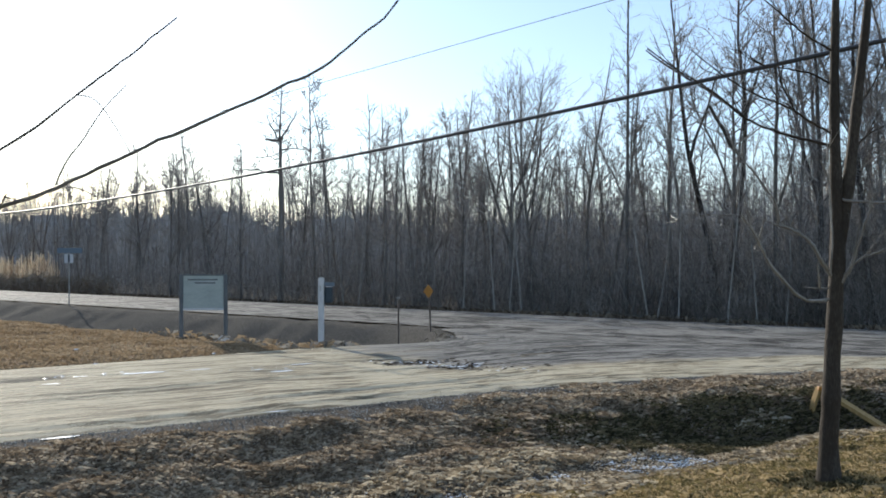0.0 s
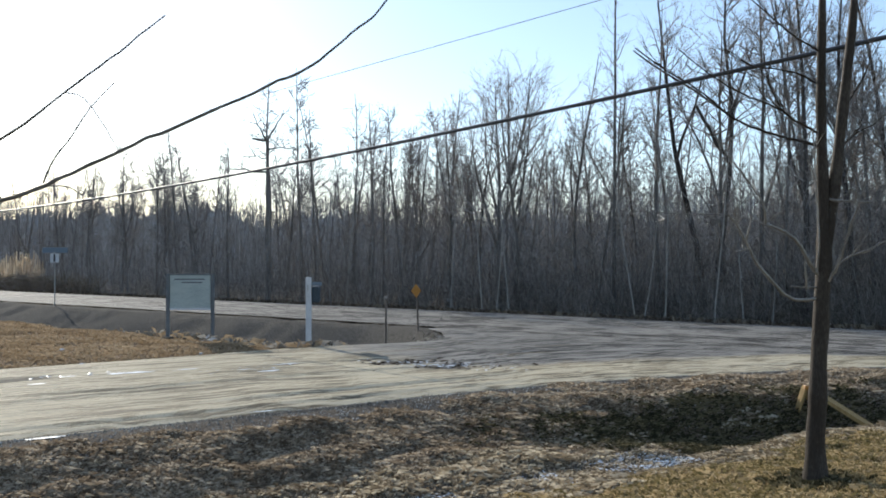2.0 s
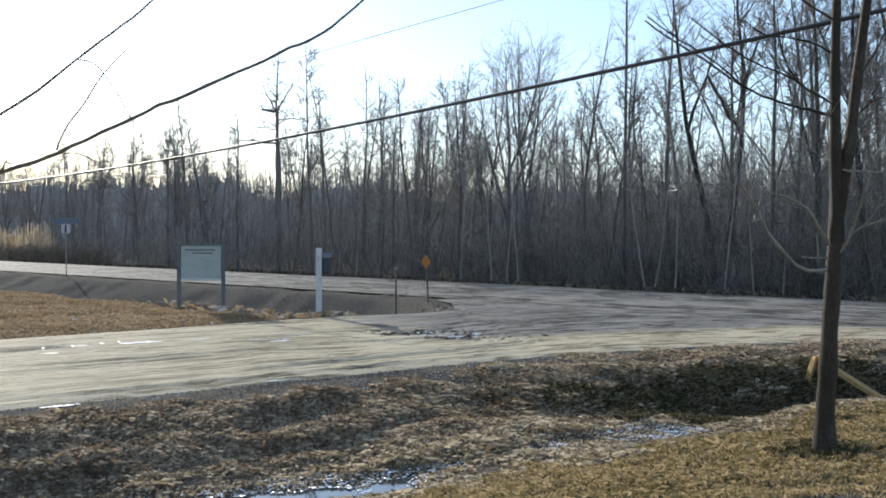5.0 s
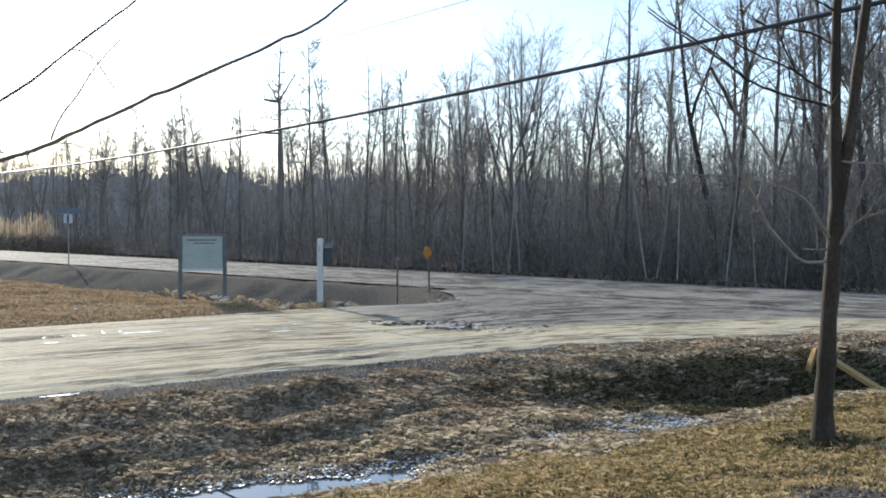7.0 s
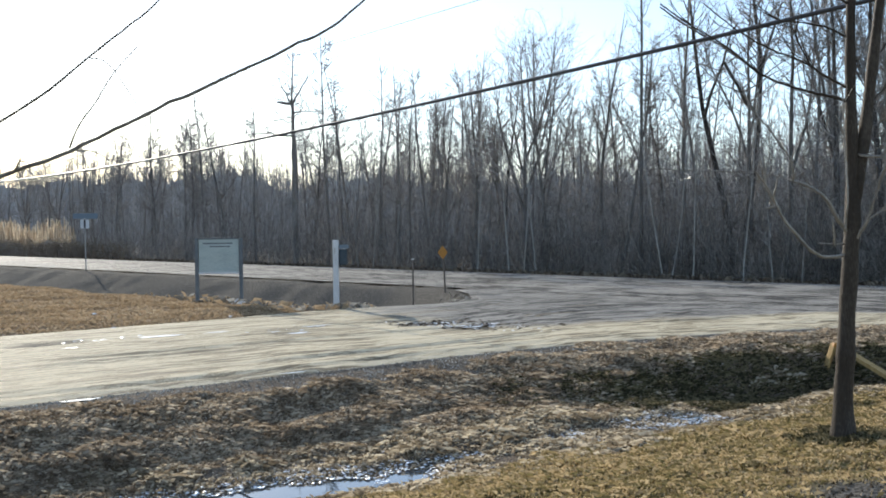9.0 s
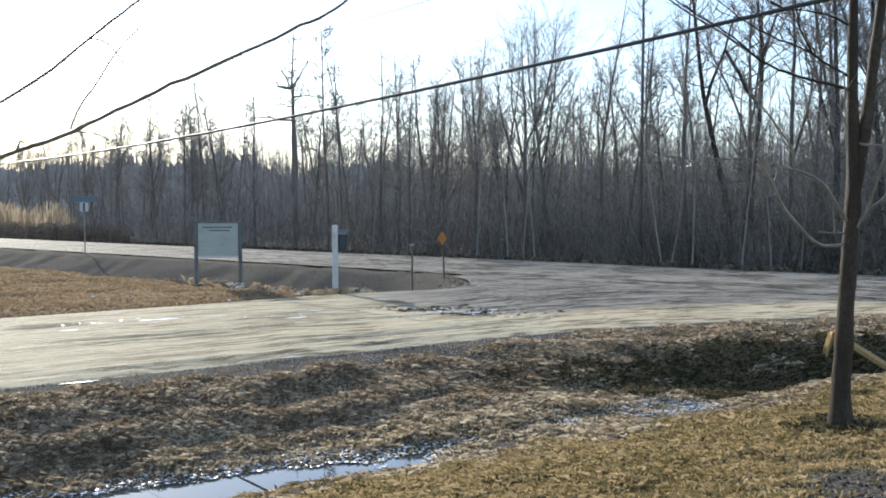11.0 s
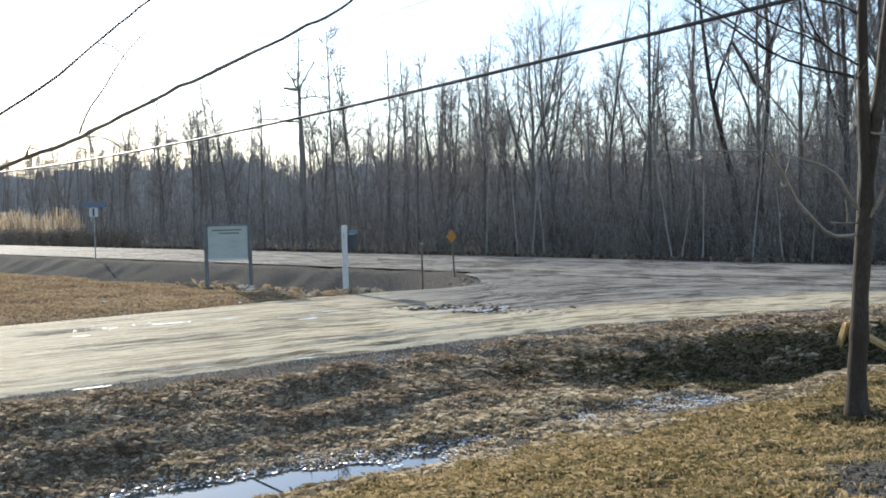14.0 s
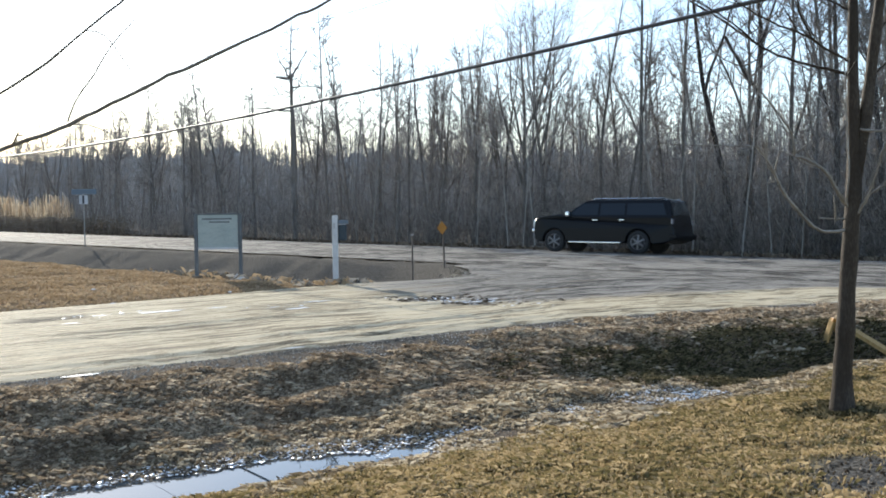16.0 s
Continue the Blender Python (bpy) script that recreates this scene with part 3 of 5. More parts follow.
def build_roads():
    def road_edges(u):
        w0, w1 = soft_noise(u, 0.0, 1.3, 11) * 0.05, soft_noise(u, 5.0, 1.3, 12) * 0.1
        return RD * u + RN * (ROAD_NEAR + w0), RD * u + RN * (ROAD_FAR + w1)

    def road_height(x, y, u, d):
        worn = soft_noise(u / 9, d / 0.7, 1.0, 84) * 0.008 + soft_noise(u / 3, d / 0.4, 1.0, 85) * 0.005
        return road_z(x * RN[0] + y * RN[1]) + worn * np.clip(d / 0.4, 0, 1)

    def road_fields(x, y, u, d):
        return np.ones(x.shape), 0.28 * np.clip(soft_noise(u / 2.5, d, 1.1, 86) - 0.1, 0, 1) * np.clip((2.6 - d) / 1.5, 0, 1)

    us = np.concatenate([np.linspace(-420, -30, 60), np.arange(-29.5, 60, 0.25), np.linspace(61, 600, 70)])
    strip("road", us, road_edges, 61, road_height, road_fields, M_ROAD, "worn grey asphalt country road without markings")

    def along(line, s):
        seg = np.hypot(*(line[1:] - line[:-1]).T)
        t = np.concatenate([[0], np.cumsum(seg)])
        return np.array([np.interp(s, t, line[:, 0]), np.interp(s, t, line[:, 1])])

    def lane_edges(u):
        # runs with the lane, then fans out to the road's edge
        a = along(EDGE, u)
        a = a + np.array([0.616, -0.788]) * (soft_noise(u, 1.0, 0.9, 13) * 0.12 + soft_noise(u, 2.0, 0.3, 14) * 0.06)
        s = float(a @ np.array([0.788, 0.616]))
        k = np.clip((s - 12.0) / 10.0, 0, 1)
        b = along(BACK, float(np.interp(u, [0, 47.0, 54.4], [0.5, 48.9, BACK_LEN])))
        road = RD * float(a @ RD) + RN * (ROAD_NEAR + 0.15)
        if s > 12.0:
            far = along(BACK, BACK_LEN)
            b = far * (1 - k) + road * k if k < 1 else road
            n = float(b @ RN)
            b = b + RN * (ROAD_NEAR + 0.15 - n)
        return a, b

    total = float(np.hypot(*(EDGE[1:] - EDGE[:-1]).T).sum())
    us = np.concatenate([np.linspace(0, 30, 30), np.arange(30.2, 41, 0.3), np.arange(41, 66, 0.13), np.arange(66.2, 78, 0.3), np.linspace(78.5, total, 20)])

    def rut_field(x, y, u, near):
        cut = np.zeros(x.shape)
        for k, (d0, deep, w) in enumerate(TRACKS):
            d = near - d0 - 0.22 * soft_noise(u / 5.0, 0 * u, 1.0, 90 + k)
            show = np.clip(0.45 + 0.9 * soft_noise(u / 2.6, 0 * u + k, 1.0, 101), 0, 1.2) * (1 if d0 < 2.5 else np.clip((54 - u) / 4, 0.15, 1))
            cut += deep * show * (np.exp(-(d / w) ** 2) - 0.45 * np.exp(-((np.abs(d) - 2.1 * w) / w) ** 2))
        return cut

    def lane_height(x, y, u, d):
        n = x * RN[0] + y * RN[1]
        near = -line_dist(x, y, EDGE)
        inner = np.clip(near / 0.4, 0, 1)
        rough = soft_noise(u / 7.0, near / 0.24, 1.0, 15) * 0.007 + soft_noise(u / 2.8, near / 0.15, 1.0, 16) * 0.004 + soft_noise(x, y, 0.3, 17) * 0.003
        return np.interp(n, [0, 20.5, 23.45], [0.0, 0.0, -0.1]) + (rough - rut_field(x, y, u, near)) * inner - hollow_field(x, y) - 0.05 * np.clip(1 - near / 0.35, 0, 1)

    def lane_fields(x, y, u, d):
        n = x * RN[0] + y * RN[1]
        near = -line_dist(x, y, EDGE)
        # the paving: a broad mouth at the road, and the lane's far side before it
        mouth = np.clip((n - 12.0) / 3.2, 0, 1) * np.clip((near - 1.9) / 1.8, 0, 1) * np.clip((u - 48.5) / 4, 0, 1)
        wet = hollow_field(x, y) / 0.05 + 0.9 * np.clip(rut_field(x, y, u, near) / 0.03, 0, 1) * 0.45 + 0.35 * np.clip(1 - near / 0.3, 0, 1)
        return mouth, np.clip(wet, 0, 1)

    strip("lane", us, lane_edges, 131, lane_height, lane_fields, M_LANE, "pale gravel lane with tyre tracks that joins the road")


build_ground()
build_roads()


def build_water():
    m = plain("still_water", (0.03, 0.045, 0.06), 0.01, spec=0.8)
    # near-white tone: sky reflections and glints put into the colour, also ice chips
    ice = material("ice_and_glint", [(0.6, 0.62, 0.64), (0.72, 0.74, 0.75), (0.84, 0.85, 0.85)], 3, 25, 0.35, 0.1, spec=0.9)
    pools = [("water_1", -2.6, 8.95, -0.59, 4.0, 1.5, 38), ("water_2", 2.65, 12.7, -0.59, 0.9, 0.55, 35)]
    # shallow puddles in the lane's hollows: white stands in for the sky they mirror
    shallow = [(-5.34, 17.8, 0.42, 0.08), (-4.45, 18.37, 0.2, 0.05), (-3.4, 18.35, 0.16, 0.06), (-2.92, 18.08, 0.24, 0.07), (-2.74, 19.3, 0.26, 0.05), (-6.35, 16.2, 0.12, 0.05), (-6.2, 17.25, 0.1, 0.04),
               (-0.35, 19.65, 0.14, 0.04), (0.3, 18.85, 0.2, 0.05), (0.7, 19.4, 0.12, 0.04), (0.05, 19.05, 0.15, 0.03), (-4.3, 11.3, 0.2, 0.04), (-2.2, 13.25, 0.16, 0.03)]
    for i, (x, y, rx, ry) in enumerate(shallow):
        pools.append(("water_%d" % (i + 3), x, y, 0.006, rx, ry, 36))
    for k, (name, cx, cy, z, rx, ry, turn) in enumerate(pools):
        bm = bmesh.new()
        ring = []
        for a in np.linspace(0, 2 * math.pi, 48, endpoint=False):
            w = 1 + (0.45 * float(soft_noise(math.cos(a) * 2 + k * 7, math.sin(a) * 2, 0.5, 61)) if k > 1 else 0)
            ring.append(bm.verts.new((math.cos(a) * rx * w, math.sin(a) * ry * w, 0)))
        bm.faces.new(ring)
        bm.transform(pose(cx, cy, z, 0, 0, turn))
        frozen = k > 1
        tagged(part(name, bm, ice if frozen else m), "white patch on a lane puddle, painted for the reflected sky" if frozen else "still shallow water mirroring the pale sky", "ice" if frozen else "water", kind="structure")


build_water()


# ---- things by the lane ----
def sign_board():
    root = new("sign_board")
    for x in (-0.56, 0.56):
        part("post", box(bmesh.new(), (x - 0.045, -0.045, -0.35), (x + 0.045, 0.045, 1.66), 0.01), M_POST, root, "dark stained square post")
    part("board", box(bmesh.new(), (-0.51, -0.02, 0.78), (0.51, 0.02, 1.62), 0.006), M_BOARD, root, "weathered grey-green board")
    for x0, x1, z0 in ((-0.4, 0.36, 1.5), (-0.22, 0.3, 1.42)):
        part("lettering", box(bmesh.new(), (x0, -0.024, z0), (x1, -0.02, z0 + 0.035), 0.001), M_POST, root, "faded dark lettering")
    for x in (-0.56, 0.56):
        part("footing", box(bmesh.new(), (x - 0.13, -0.12, -0.2), (x + 0.13, 0.12, 0.07), 0.03), M_STONE, root, "rough concrete footing")
    part("top_rail", box(bmesh.new(), (-0.52, -0.035, 1.62), (0.52, 0.03, 1.66), 0.006), M_POST, root)
    part("bottom_rail", box(bmesh.new(), (-0.51, -0.05, 0.735), (0.51, 0.03, 0.785), 0.006), M_WHITE, root, "white lower rail")
    root.matrix_basis = pose(-6.12, 25.5, 0.0, 0, 0, 4)
    tagged(root, "grey-green notice board on two dark posts in brown grass", "sign")


def white_post():
    root = new("white_post")
    part("post", box(bmesh.new(), (-0.065, -0.065, -0.3), (0.065, 0.065, 1.6), 0.012), M_WHITE, root)
    part("plate", box(bmesh.new(), (-0.03, -0.071, 1.28), (0.0, -0.065, 1.42), 0.001), M_STEEL, root, "small dull metal plate")
    part("blade", box(bmesh.new(), (0.065, 0.02, 1.4), (0.31, 0.04, 1.49), 0.003), M_BLUE, root, "narrow blue sheet blade")
    drop = box(bmesh.new(), (0.067, 0.0, 1.0), (0.25, 0.3, 1.39), 0.04)
    part("letter_box", drop, M_NAVY, root, "dark blue sheet-metal letter box")
    root.matrix_basis = pose(-2.88, 23.6, 0.0)
    tagged(root, "square white painted wooden post beside the lane", "post")


def marker_post(name, at, top, head, label, lean):
    root = new(name)
    height = top - float(ground_z(*at))
    bm = bmesh.new()
    rod(bm, (0, 0, -0.3), (0, 0, height), 0.028, 0.028, 8)
    part("stake", bm, M_STAKE, root)
    if head == "diamond":
        bm = bmesh.new()
        box(bm, (-0.135, -0.008, -0.135), (0.135, 0.008, 0.135), 0.004)
        bmesh.ops.rotate(bm, verts=bm.verts, matrix=Euler((0, radians(45), 0)).to_matrix())
        bmesh.ops.scale(bm, verts=bm.verts, vec=(0.8, 1, 1.1))
        bmesh.ops.translate(bm, verts=bm.verts, vec=(-0.02, -0.035, height - 0.02))
        part("diamond", bm, M_YELLOW, root, "orange-yellow diamond plate")
    else:
        part("cap", box(bmesh.new(), (-0.05, -0.04, height - 0.05), (0.05, 0.04, height), 0.008), M_STEEL, root, "dull metal cap")
    root.matrix_basis = pose(at[0], at[1], float(ground_z(at[0], at[1])), 0, lean, 0)
    tagged(root, label, "marker")


def street_sign():
    root = new("street_sign")
    bm = bmesh.new()
    rod(bm, (0, 0, -0.3), (0, 0, 2.5), 0.03, 0.03, 8)
    part("pole", bm, M_STEEL, root)
    part("name_blade", box(bmesh.new(), (-0.58, -0.02, 2.46), (0.62, 0.02, 2.72), 0.004), M_BLUE, root, "blue name blade")
    plate = part("route_plate", box(bmesh.new(), (-0.21, -0.05, 2.0), (0.21, -0.03, 2.42), 0.004), M_WHITE, root, "white plate with a dark bar")
    part("lettering", box(bmesh.new(), (-0.045, -0.056, 2.02), (0.045, -0.05, 2.4), 0.001), M_DARKBAR, plate)
    root.matrix_basis = pose(-17.8, 47.5, -0.1)
    tagged(root, "blue street sign over a white plate on a steel pole", "street sign")


sign_board()
white_post()
marker_post("marker_stake", (-1.31, 29.3), 0.93, "cap", "thin dark stake with a dull cap beside the ditch", 0)
marker_post("hazard_marker", (-0.37, 29.6), 1.12, "diamond", "yellow diamond marker on a thin dark stake", -2)
street_sign()


def fallen_timber():
    """A yellow painted rail on a short crossed leg, fallen in the ditch behind the young tree."""
    root = new("yellow_barrier")

    def bar(a, b, w, mat, name, label):
        a, b = Vector(a), Vector(b)
        bm = box(bmesh.new(), (-w / 2, -w / 4, 0), (w / 2, w / 4, (b - a).length), 0.006)
        bm.transform(Matrix.Translation(a) @ (b - a).to_track_quat("Z", "Y").to_matrix().to_4x4())
        part(name, bm, mat, root, label)

    bar((0.1, 0.0, 0.3), (1.05, -1.9, -0.5), 0.13, M_WOOD, "rail", "long sawn yellow timber")
    bar((0.0, 0.0, 0.36), (-0.18, -0.08, -0.08), 0.1, M_WOOD, "leg", "short sawn leg")
    bar((0.06, 0.05, 0.34), (0.2, 0.3, -0.1), 0.09, M_WOOD, "leg", "short sawn leg")
    bar((-0.03, -0.02, 0.35), (0.26, -0.03, 0.27), 0.12, M_YELLOW, "strap", "yellow strap")
    root.matrix_basis = pose(6.02, 16.0, float(ground_z(6.02, 16.0)) + 0.02)
    tagged(root, "broken yellow timber barrier lying in the ditch", "barrier")


def litter():
    """Small pale things on the ground."""
    def scrap(name, at, turn, bm, mat, label, category):
        ob = part(name, bm, mat)
        ob.matrix_basis = pose(at[0], at[1], float(ground_z(at[0], at[1])) + at[2], *turn)
        tagged(ob, label, category)

    bm = bmesh.new()
    rod(bm, (-0.25, 0, 0.02), (0.05, 0, 0.05), 0.025, 0.025, 8)
    rod(bm, (0.05, 0, 0.05), (0.2, 0.02, 0.2), 0.025, 0.02, 8)
    scrap("white_pipe", (-5.75, 25.09, 0), (0, 0, 10), bm, M_WHITE, "bent white plastic pipe at the foot of the sign", "pipe")
    bm = bmesh.new()
    bmesh.ops.create_icosphere(bm, subdivisions=2, radius=0.16)
    for v in bm.verts:
        v.co *= 1 + 0.25 * noise.noise(v.co * 9)
        v.co.z *= 0.6
    scrap("field_stone", (-5.45, 25.03, 0.05), (0, 0, 30), bm, M_GRAVEL, "grey rounded stone beside the sign post", "stone")
    for x, y, r in ((-6.75, 19.4, 0.07), (-7.9, 21.5, 0.05), (-4.95, 21.6, 0.05), (-4.3, 24.7, 0.05)):
        bm = bmesh.new()
        bmesh.ops.create_icosphere(bm, subdivisions=1, radius=r)
        for v in bm.verts:
            v.co *= 1 + 0.4 * noise.noise(v.co * 25)
            v.co.z *= 0.5
        scrap("paper_scrap", (x, y, 0.03), (0, 0, 50 * x), bm, M_WHITE, "crumpled white paper scrap in the grass", "litter")


fallen_timber()
litter()


# ---- overhead line ----
def overhead_line():
    """Two lines between poles that stand out of view; k is the way along them in metres."""
    def spot(k):
        return -4.3 + 0.64 * k, 25.0 - 0.77 * k

    for k in (-46.0, 24.0):
        root = new("utility_pole")
        bm = bmesh.new()
        rod(bm, (0, 0, -0.5), (0, 0, 7.2), 0.15, 0.1, 14)
        part("shaft", bm, M_BARK_DARK, root)
        part("crossarm", box(bmesh.new(), (-0.6, -0.06, 6.55), (0.6, 0.06, 6.67), 0.01), M_BARK_DARK, root)
        x, y = spot(k)
        root.matrix_basis = pose(x, y, float(ground_z(x, y)), 0, 0, 40)
        tagged(root, "weathered wooden utility pole", "pole")
    k = np.linspace(-46, 24, 81)
    x, y = spot(k)
    for z, r, label in ((4.257 + 0.02735 * k + 0.00073 * k * k, 0.034, "thick black overhead cable"), (6.122 + 0.017 * k, 0.006, "thin overhead wire")):
        tb = Tubes()
        tb.add(np.stack([x, y, z], -1), np.full(81, r), 6)
        tagged(new("overhead_cable", tb.mesh("overhead_cable", M_WIRE)), label + " strung between wooden poles", "cable")


overhead_line()


# ---- the young tree on the lawn ----
def smooth_line(pts, k=5):
    """A rounded line through a few points."""
    p = np.array(pts, float)
    p = np.concatenate([[2 * p[0] - p[1]], p, [2 * p[-1] - p[-2]]])
    out = []
    for a, b, c, d in zip(p[:-3], p[1:-2], p[2:-1], p[3:]):
        for t in np.arange(k) / k:
            out.append(0.5 * (2 * b + (c - a) * t + (2 * a - 5 * b + 4 * c - d) * t * t + (3 * b - a - 3 * c + d) * t ** 3))
    out.append(p[-2])
    return np.array(out)


def limb_with_twigs(tb, rng, pts, r0, r1, twigs=6, length=0.5, sides=8):
    line = smooth_line(pts)
    line[1:-1] += rng.normal(0, min(0.005, r0 * 0.2), (len(line) - 2, 3))
    rad = np.linspace(r0, r1, len(line)) * (1 + rng.normal(0, 0.05, len(line)))
    tb.add(line, rad, sides)
    for _ in range(twigs):
        i = rng.integers(len(line) // 4, len(line) - 1)
        d = line[i] - line[i - 1]
        d = d / np.linalg.norm(d) + rng.normal(0, 0.55, 3) + (0, 0, 0.3)
        tl = length * rng.uniform(0.4, 1.2)
        tw = wiggle(rng, line[i], d, tl, 5, 0.13, 0.08)
        tb.add(tw, np.linspace(min(0.007, rad[i] * 0.6), 0.0025, 6), 4)
        for _ in range(2):
            j = rng.integers(1, 5)
            d2 = (tw[j + 1] - tw[j]) / np.linalg.norm(tw[j + 1] - tw[j]) + rng.normal(0, 0.5, 3)
            tb.add(wiggle(rng, tw[j], d2, tl * 0.5, 3, 0.12, 0.08), np.linspace(0.004, 0.002, 4), 3)


def lawn_tree():
    """A young maple with two stems; the limbs are given by a few points each: sideways and height, as seen in the trunk's plane, and depth."""
    rng = np.random.default_rng(5)
    root = new("lawn_tree")
    X, Y = 3.68, 9.56
    zb = float(ground_z(X, Y))

    def place(pts):
        return [(x * (1 + dy / Y) - X, dy, EYE + (z - EYE) * (1 + dy / Y) - zb) for x, z, dy in pts]

    def stem(name, pts, heights, radii):
        line = smooth_line(place(pts), 4)
        tb = Tubes()
        knots = 1 + 0.05 * np.sin(line[:, 2] * 9.0) + rng.normal(0, 0.02, len(line))
        tb.add(line, np.interp(line[:, 2] + zb, heights, radii) * knots, 16)
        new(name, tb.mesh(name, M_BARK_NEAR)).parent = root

    stem("trunk", [(3.68, -0.15, 0.00), (3.69, -0.07, 0.00), (3.69, 0.31, 0.00), (3.71, 0.59, 0.00), (3.72, 0.86, 0.00), (3.73, 1.13, 0.00), (3.75, 1.40, 0.00), (3.76, 1.67, 0.00), (3.78, 1.94, 0.00), (3.78, 2.21, 0.00), (3.77, 2.74, 0.00), (3.76, 3.27, 0.00), (3.76, 3.80, 0.00), (3.77, 4.27, 0.00), (3.78, 4.95, 0.00), (3.75, 5.78, 0.00)],
         [-0.2, 0.02, 0.12, 0.6, 1.4, 1.9, 2.4, 3.9, 6.5], [0.13, 0.104, 0.096, 0.086, 0.076, 0.078, 0.06, 0.044, 0.01])
    stem("second_stem", [(3.77, 1.94, 0.00), (3.81, 2.21, 0.00), (3.85, 2.47, 0.00), (3.89, 2.74, 0.00), (3.95, 3.27, 0.00), (4.01, 3.80, 0.00), (4.07, 4.32, 0.00), (4.12, 5.00, 0.00), (4.13, 5.62, 0.00)],
         [1.9, 2.3, 3.0, 3.9, 6.5], [0.045, 0.062, 0.056, 0.046, 0.01])
    # lower limbs take the sunlit bark tone, upper ones the dark backlit tone
    limbs = [
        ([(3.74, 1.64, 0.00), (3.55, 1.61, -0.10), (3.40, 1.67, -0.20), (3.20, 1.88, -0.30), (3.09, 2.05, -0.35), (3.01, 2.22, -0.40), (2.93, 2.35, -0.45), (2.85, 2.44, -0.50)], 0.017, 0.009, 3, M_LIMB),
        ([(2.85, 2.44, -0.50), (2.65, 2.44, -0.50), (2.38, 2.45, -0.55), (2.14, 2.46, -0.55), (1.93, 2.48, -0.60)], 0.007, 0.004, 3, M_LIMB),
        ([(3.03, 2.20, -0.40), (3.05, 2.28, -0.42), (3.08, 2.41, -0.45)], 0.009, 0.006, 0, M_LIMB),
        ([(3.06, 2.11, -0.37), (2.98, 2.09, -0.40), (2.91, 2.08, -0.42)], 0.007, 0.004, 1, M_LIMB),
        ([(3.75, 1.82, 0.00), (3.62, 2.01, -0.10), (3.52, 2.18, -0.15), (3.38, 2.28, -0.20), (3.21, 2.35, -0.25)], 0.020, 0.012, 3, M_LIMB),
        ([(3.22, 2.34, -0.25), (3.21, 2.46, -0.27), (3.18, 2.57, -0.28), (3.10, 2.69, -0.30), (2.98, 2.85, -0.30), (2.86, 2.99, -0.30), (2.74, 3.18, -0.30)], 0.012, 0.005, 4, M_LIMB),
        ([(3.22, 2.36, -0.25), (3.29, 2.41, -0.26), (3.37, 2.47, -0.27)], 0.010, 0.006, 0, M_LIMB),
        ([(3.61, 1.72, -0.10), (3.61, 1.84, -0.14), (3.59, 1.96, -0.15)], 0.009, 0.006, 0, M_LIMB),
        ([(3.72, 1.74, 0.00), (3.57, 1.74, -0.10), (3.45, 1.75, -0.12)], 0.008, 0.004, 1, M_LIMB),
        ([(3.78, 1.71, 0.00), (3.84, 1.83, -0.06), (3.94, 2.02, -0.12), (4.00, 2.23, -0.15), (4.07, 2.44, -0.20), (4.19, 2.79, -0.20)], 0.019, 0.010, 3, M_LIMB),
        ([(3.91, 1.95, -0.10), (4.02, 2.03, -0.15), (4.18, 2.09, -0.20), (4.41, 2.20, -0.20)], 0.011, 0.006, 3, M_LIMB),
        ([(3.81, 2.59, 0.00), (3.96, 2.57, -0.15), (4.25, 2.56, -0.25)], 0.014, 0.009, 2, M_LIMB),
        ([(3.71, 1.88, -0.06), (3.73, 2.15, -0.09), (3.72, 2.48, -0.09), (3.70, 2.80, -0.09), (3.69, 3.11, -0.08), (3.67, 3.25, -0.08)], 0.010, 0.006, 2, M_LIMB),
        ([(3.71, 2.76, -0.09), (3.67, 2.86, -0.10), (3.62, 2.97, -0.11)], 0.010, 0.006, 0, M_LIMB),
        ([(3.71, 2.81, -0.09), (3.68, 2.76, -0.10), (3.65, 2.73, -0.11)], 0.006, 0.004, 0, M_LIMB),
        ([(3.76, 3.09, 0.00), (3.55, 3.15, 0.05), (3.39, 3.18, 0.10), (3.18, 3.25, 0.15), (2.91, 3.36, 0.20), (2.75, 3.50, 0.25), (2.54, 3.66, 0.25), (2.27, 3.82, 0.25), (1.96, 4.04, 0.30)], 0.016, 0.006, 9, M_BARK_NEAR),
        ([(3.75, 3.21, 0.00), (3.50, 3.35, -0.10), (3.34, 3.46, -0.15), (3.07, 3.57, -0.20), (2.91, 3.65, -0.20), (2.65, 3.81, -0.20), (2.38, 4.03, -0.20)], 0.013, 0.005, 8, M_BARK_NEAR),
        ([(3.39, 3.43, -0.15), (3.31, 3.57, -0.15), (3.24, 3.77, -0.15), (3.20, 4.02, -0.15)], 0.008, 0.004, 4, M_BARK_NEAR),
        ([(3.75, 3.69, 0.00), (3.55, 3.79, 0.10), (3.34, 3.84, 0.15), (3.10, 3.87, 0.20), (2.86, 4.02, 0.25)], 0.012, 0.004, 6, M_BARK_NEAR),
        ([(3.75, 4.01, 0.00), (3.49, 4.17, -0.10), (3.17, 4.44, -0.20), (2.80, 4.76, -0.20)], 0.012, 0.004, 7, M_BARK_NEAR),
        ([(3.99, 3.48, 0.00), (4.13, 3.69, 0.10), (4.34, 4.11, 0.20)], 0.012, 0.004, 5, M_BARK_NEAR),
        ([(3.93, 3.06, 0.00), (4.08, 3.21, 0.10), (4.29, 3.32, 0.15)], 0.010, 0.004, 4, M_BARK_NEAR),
    ]
    for pts, r0, r1, tw, mat in limbs:
        tb = Tubes()
        limb_with_twigs(tb, rng, place(pts), r0, r1, tw, 0.45)
        new("limb", tb.mesh("limb", mat)).parent = root
    root.matrix_basis = pose(X, Y, zb)
    tagged(root, "leafless young maple with two stems on the lawn", "tree")


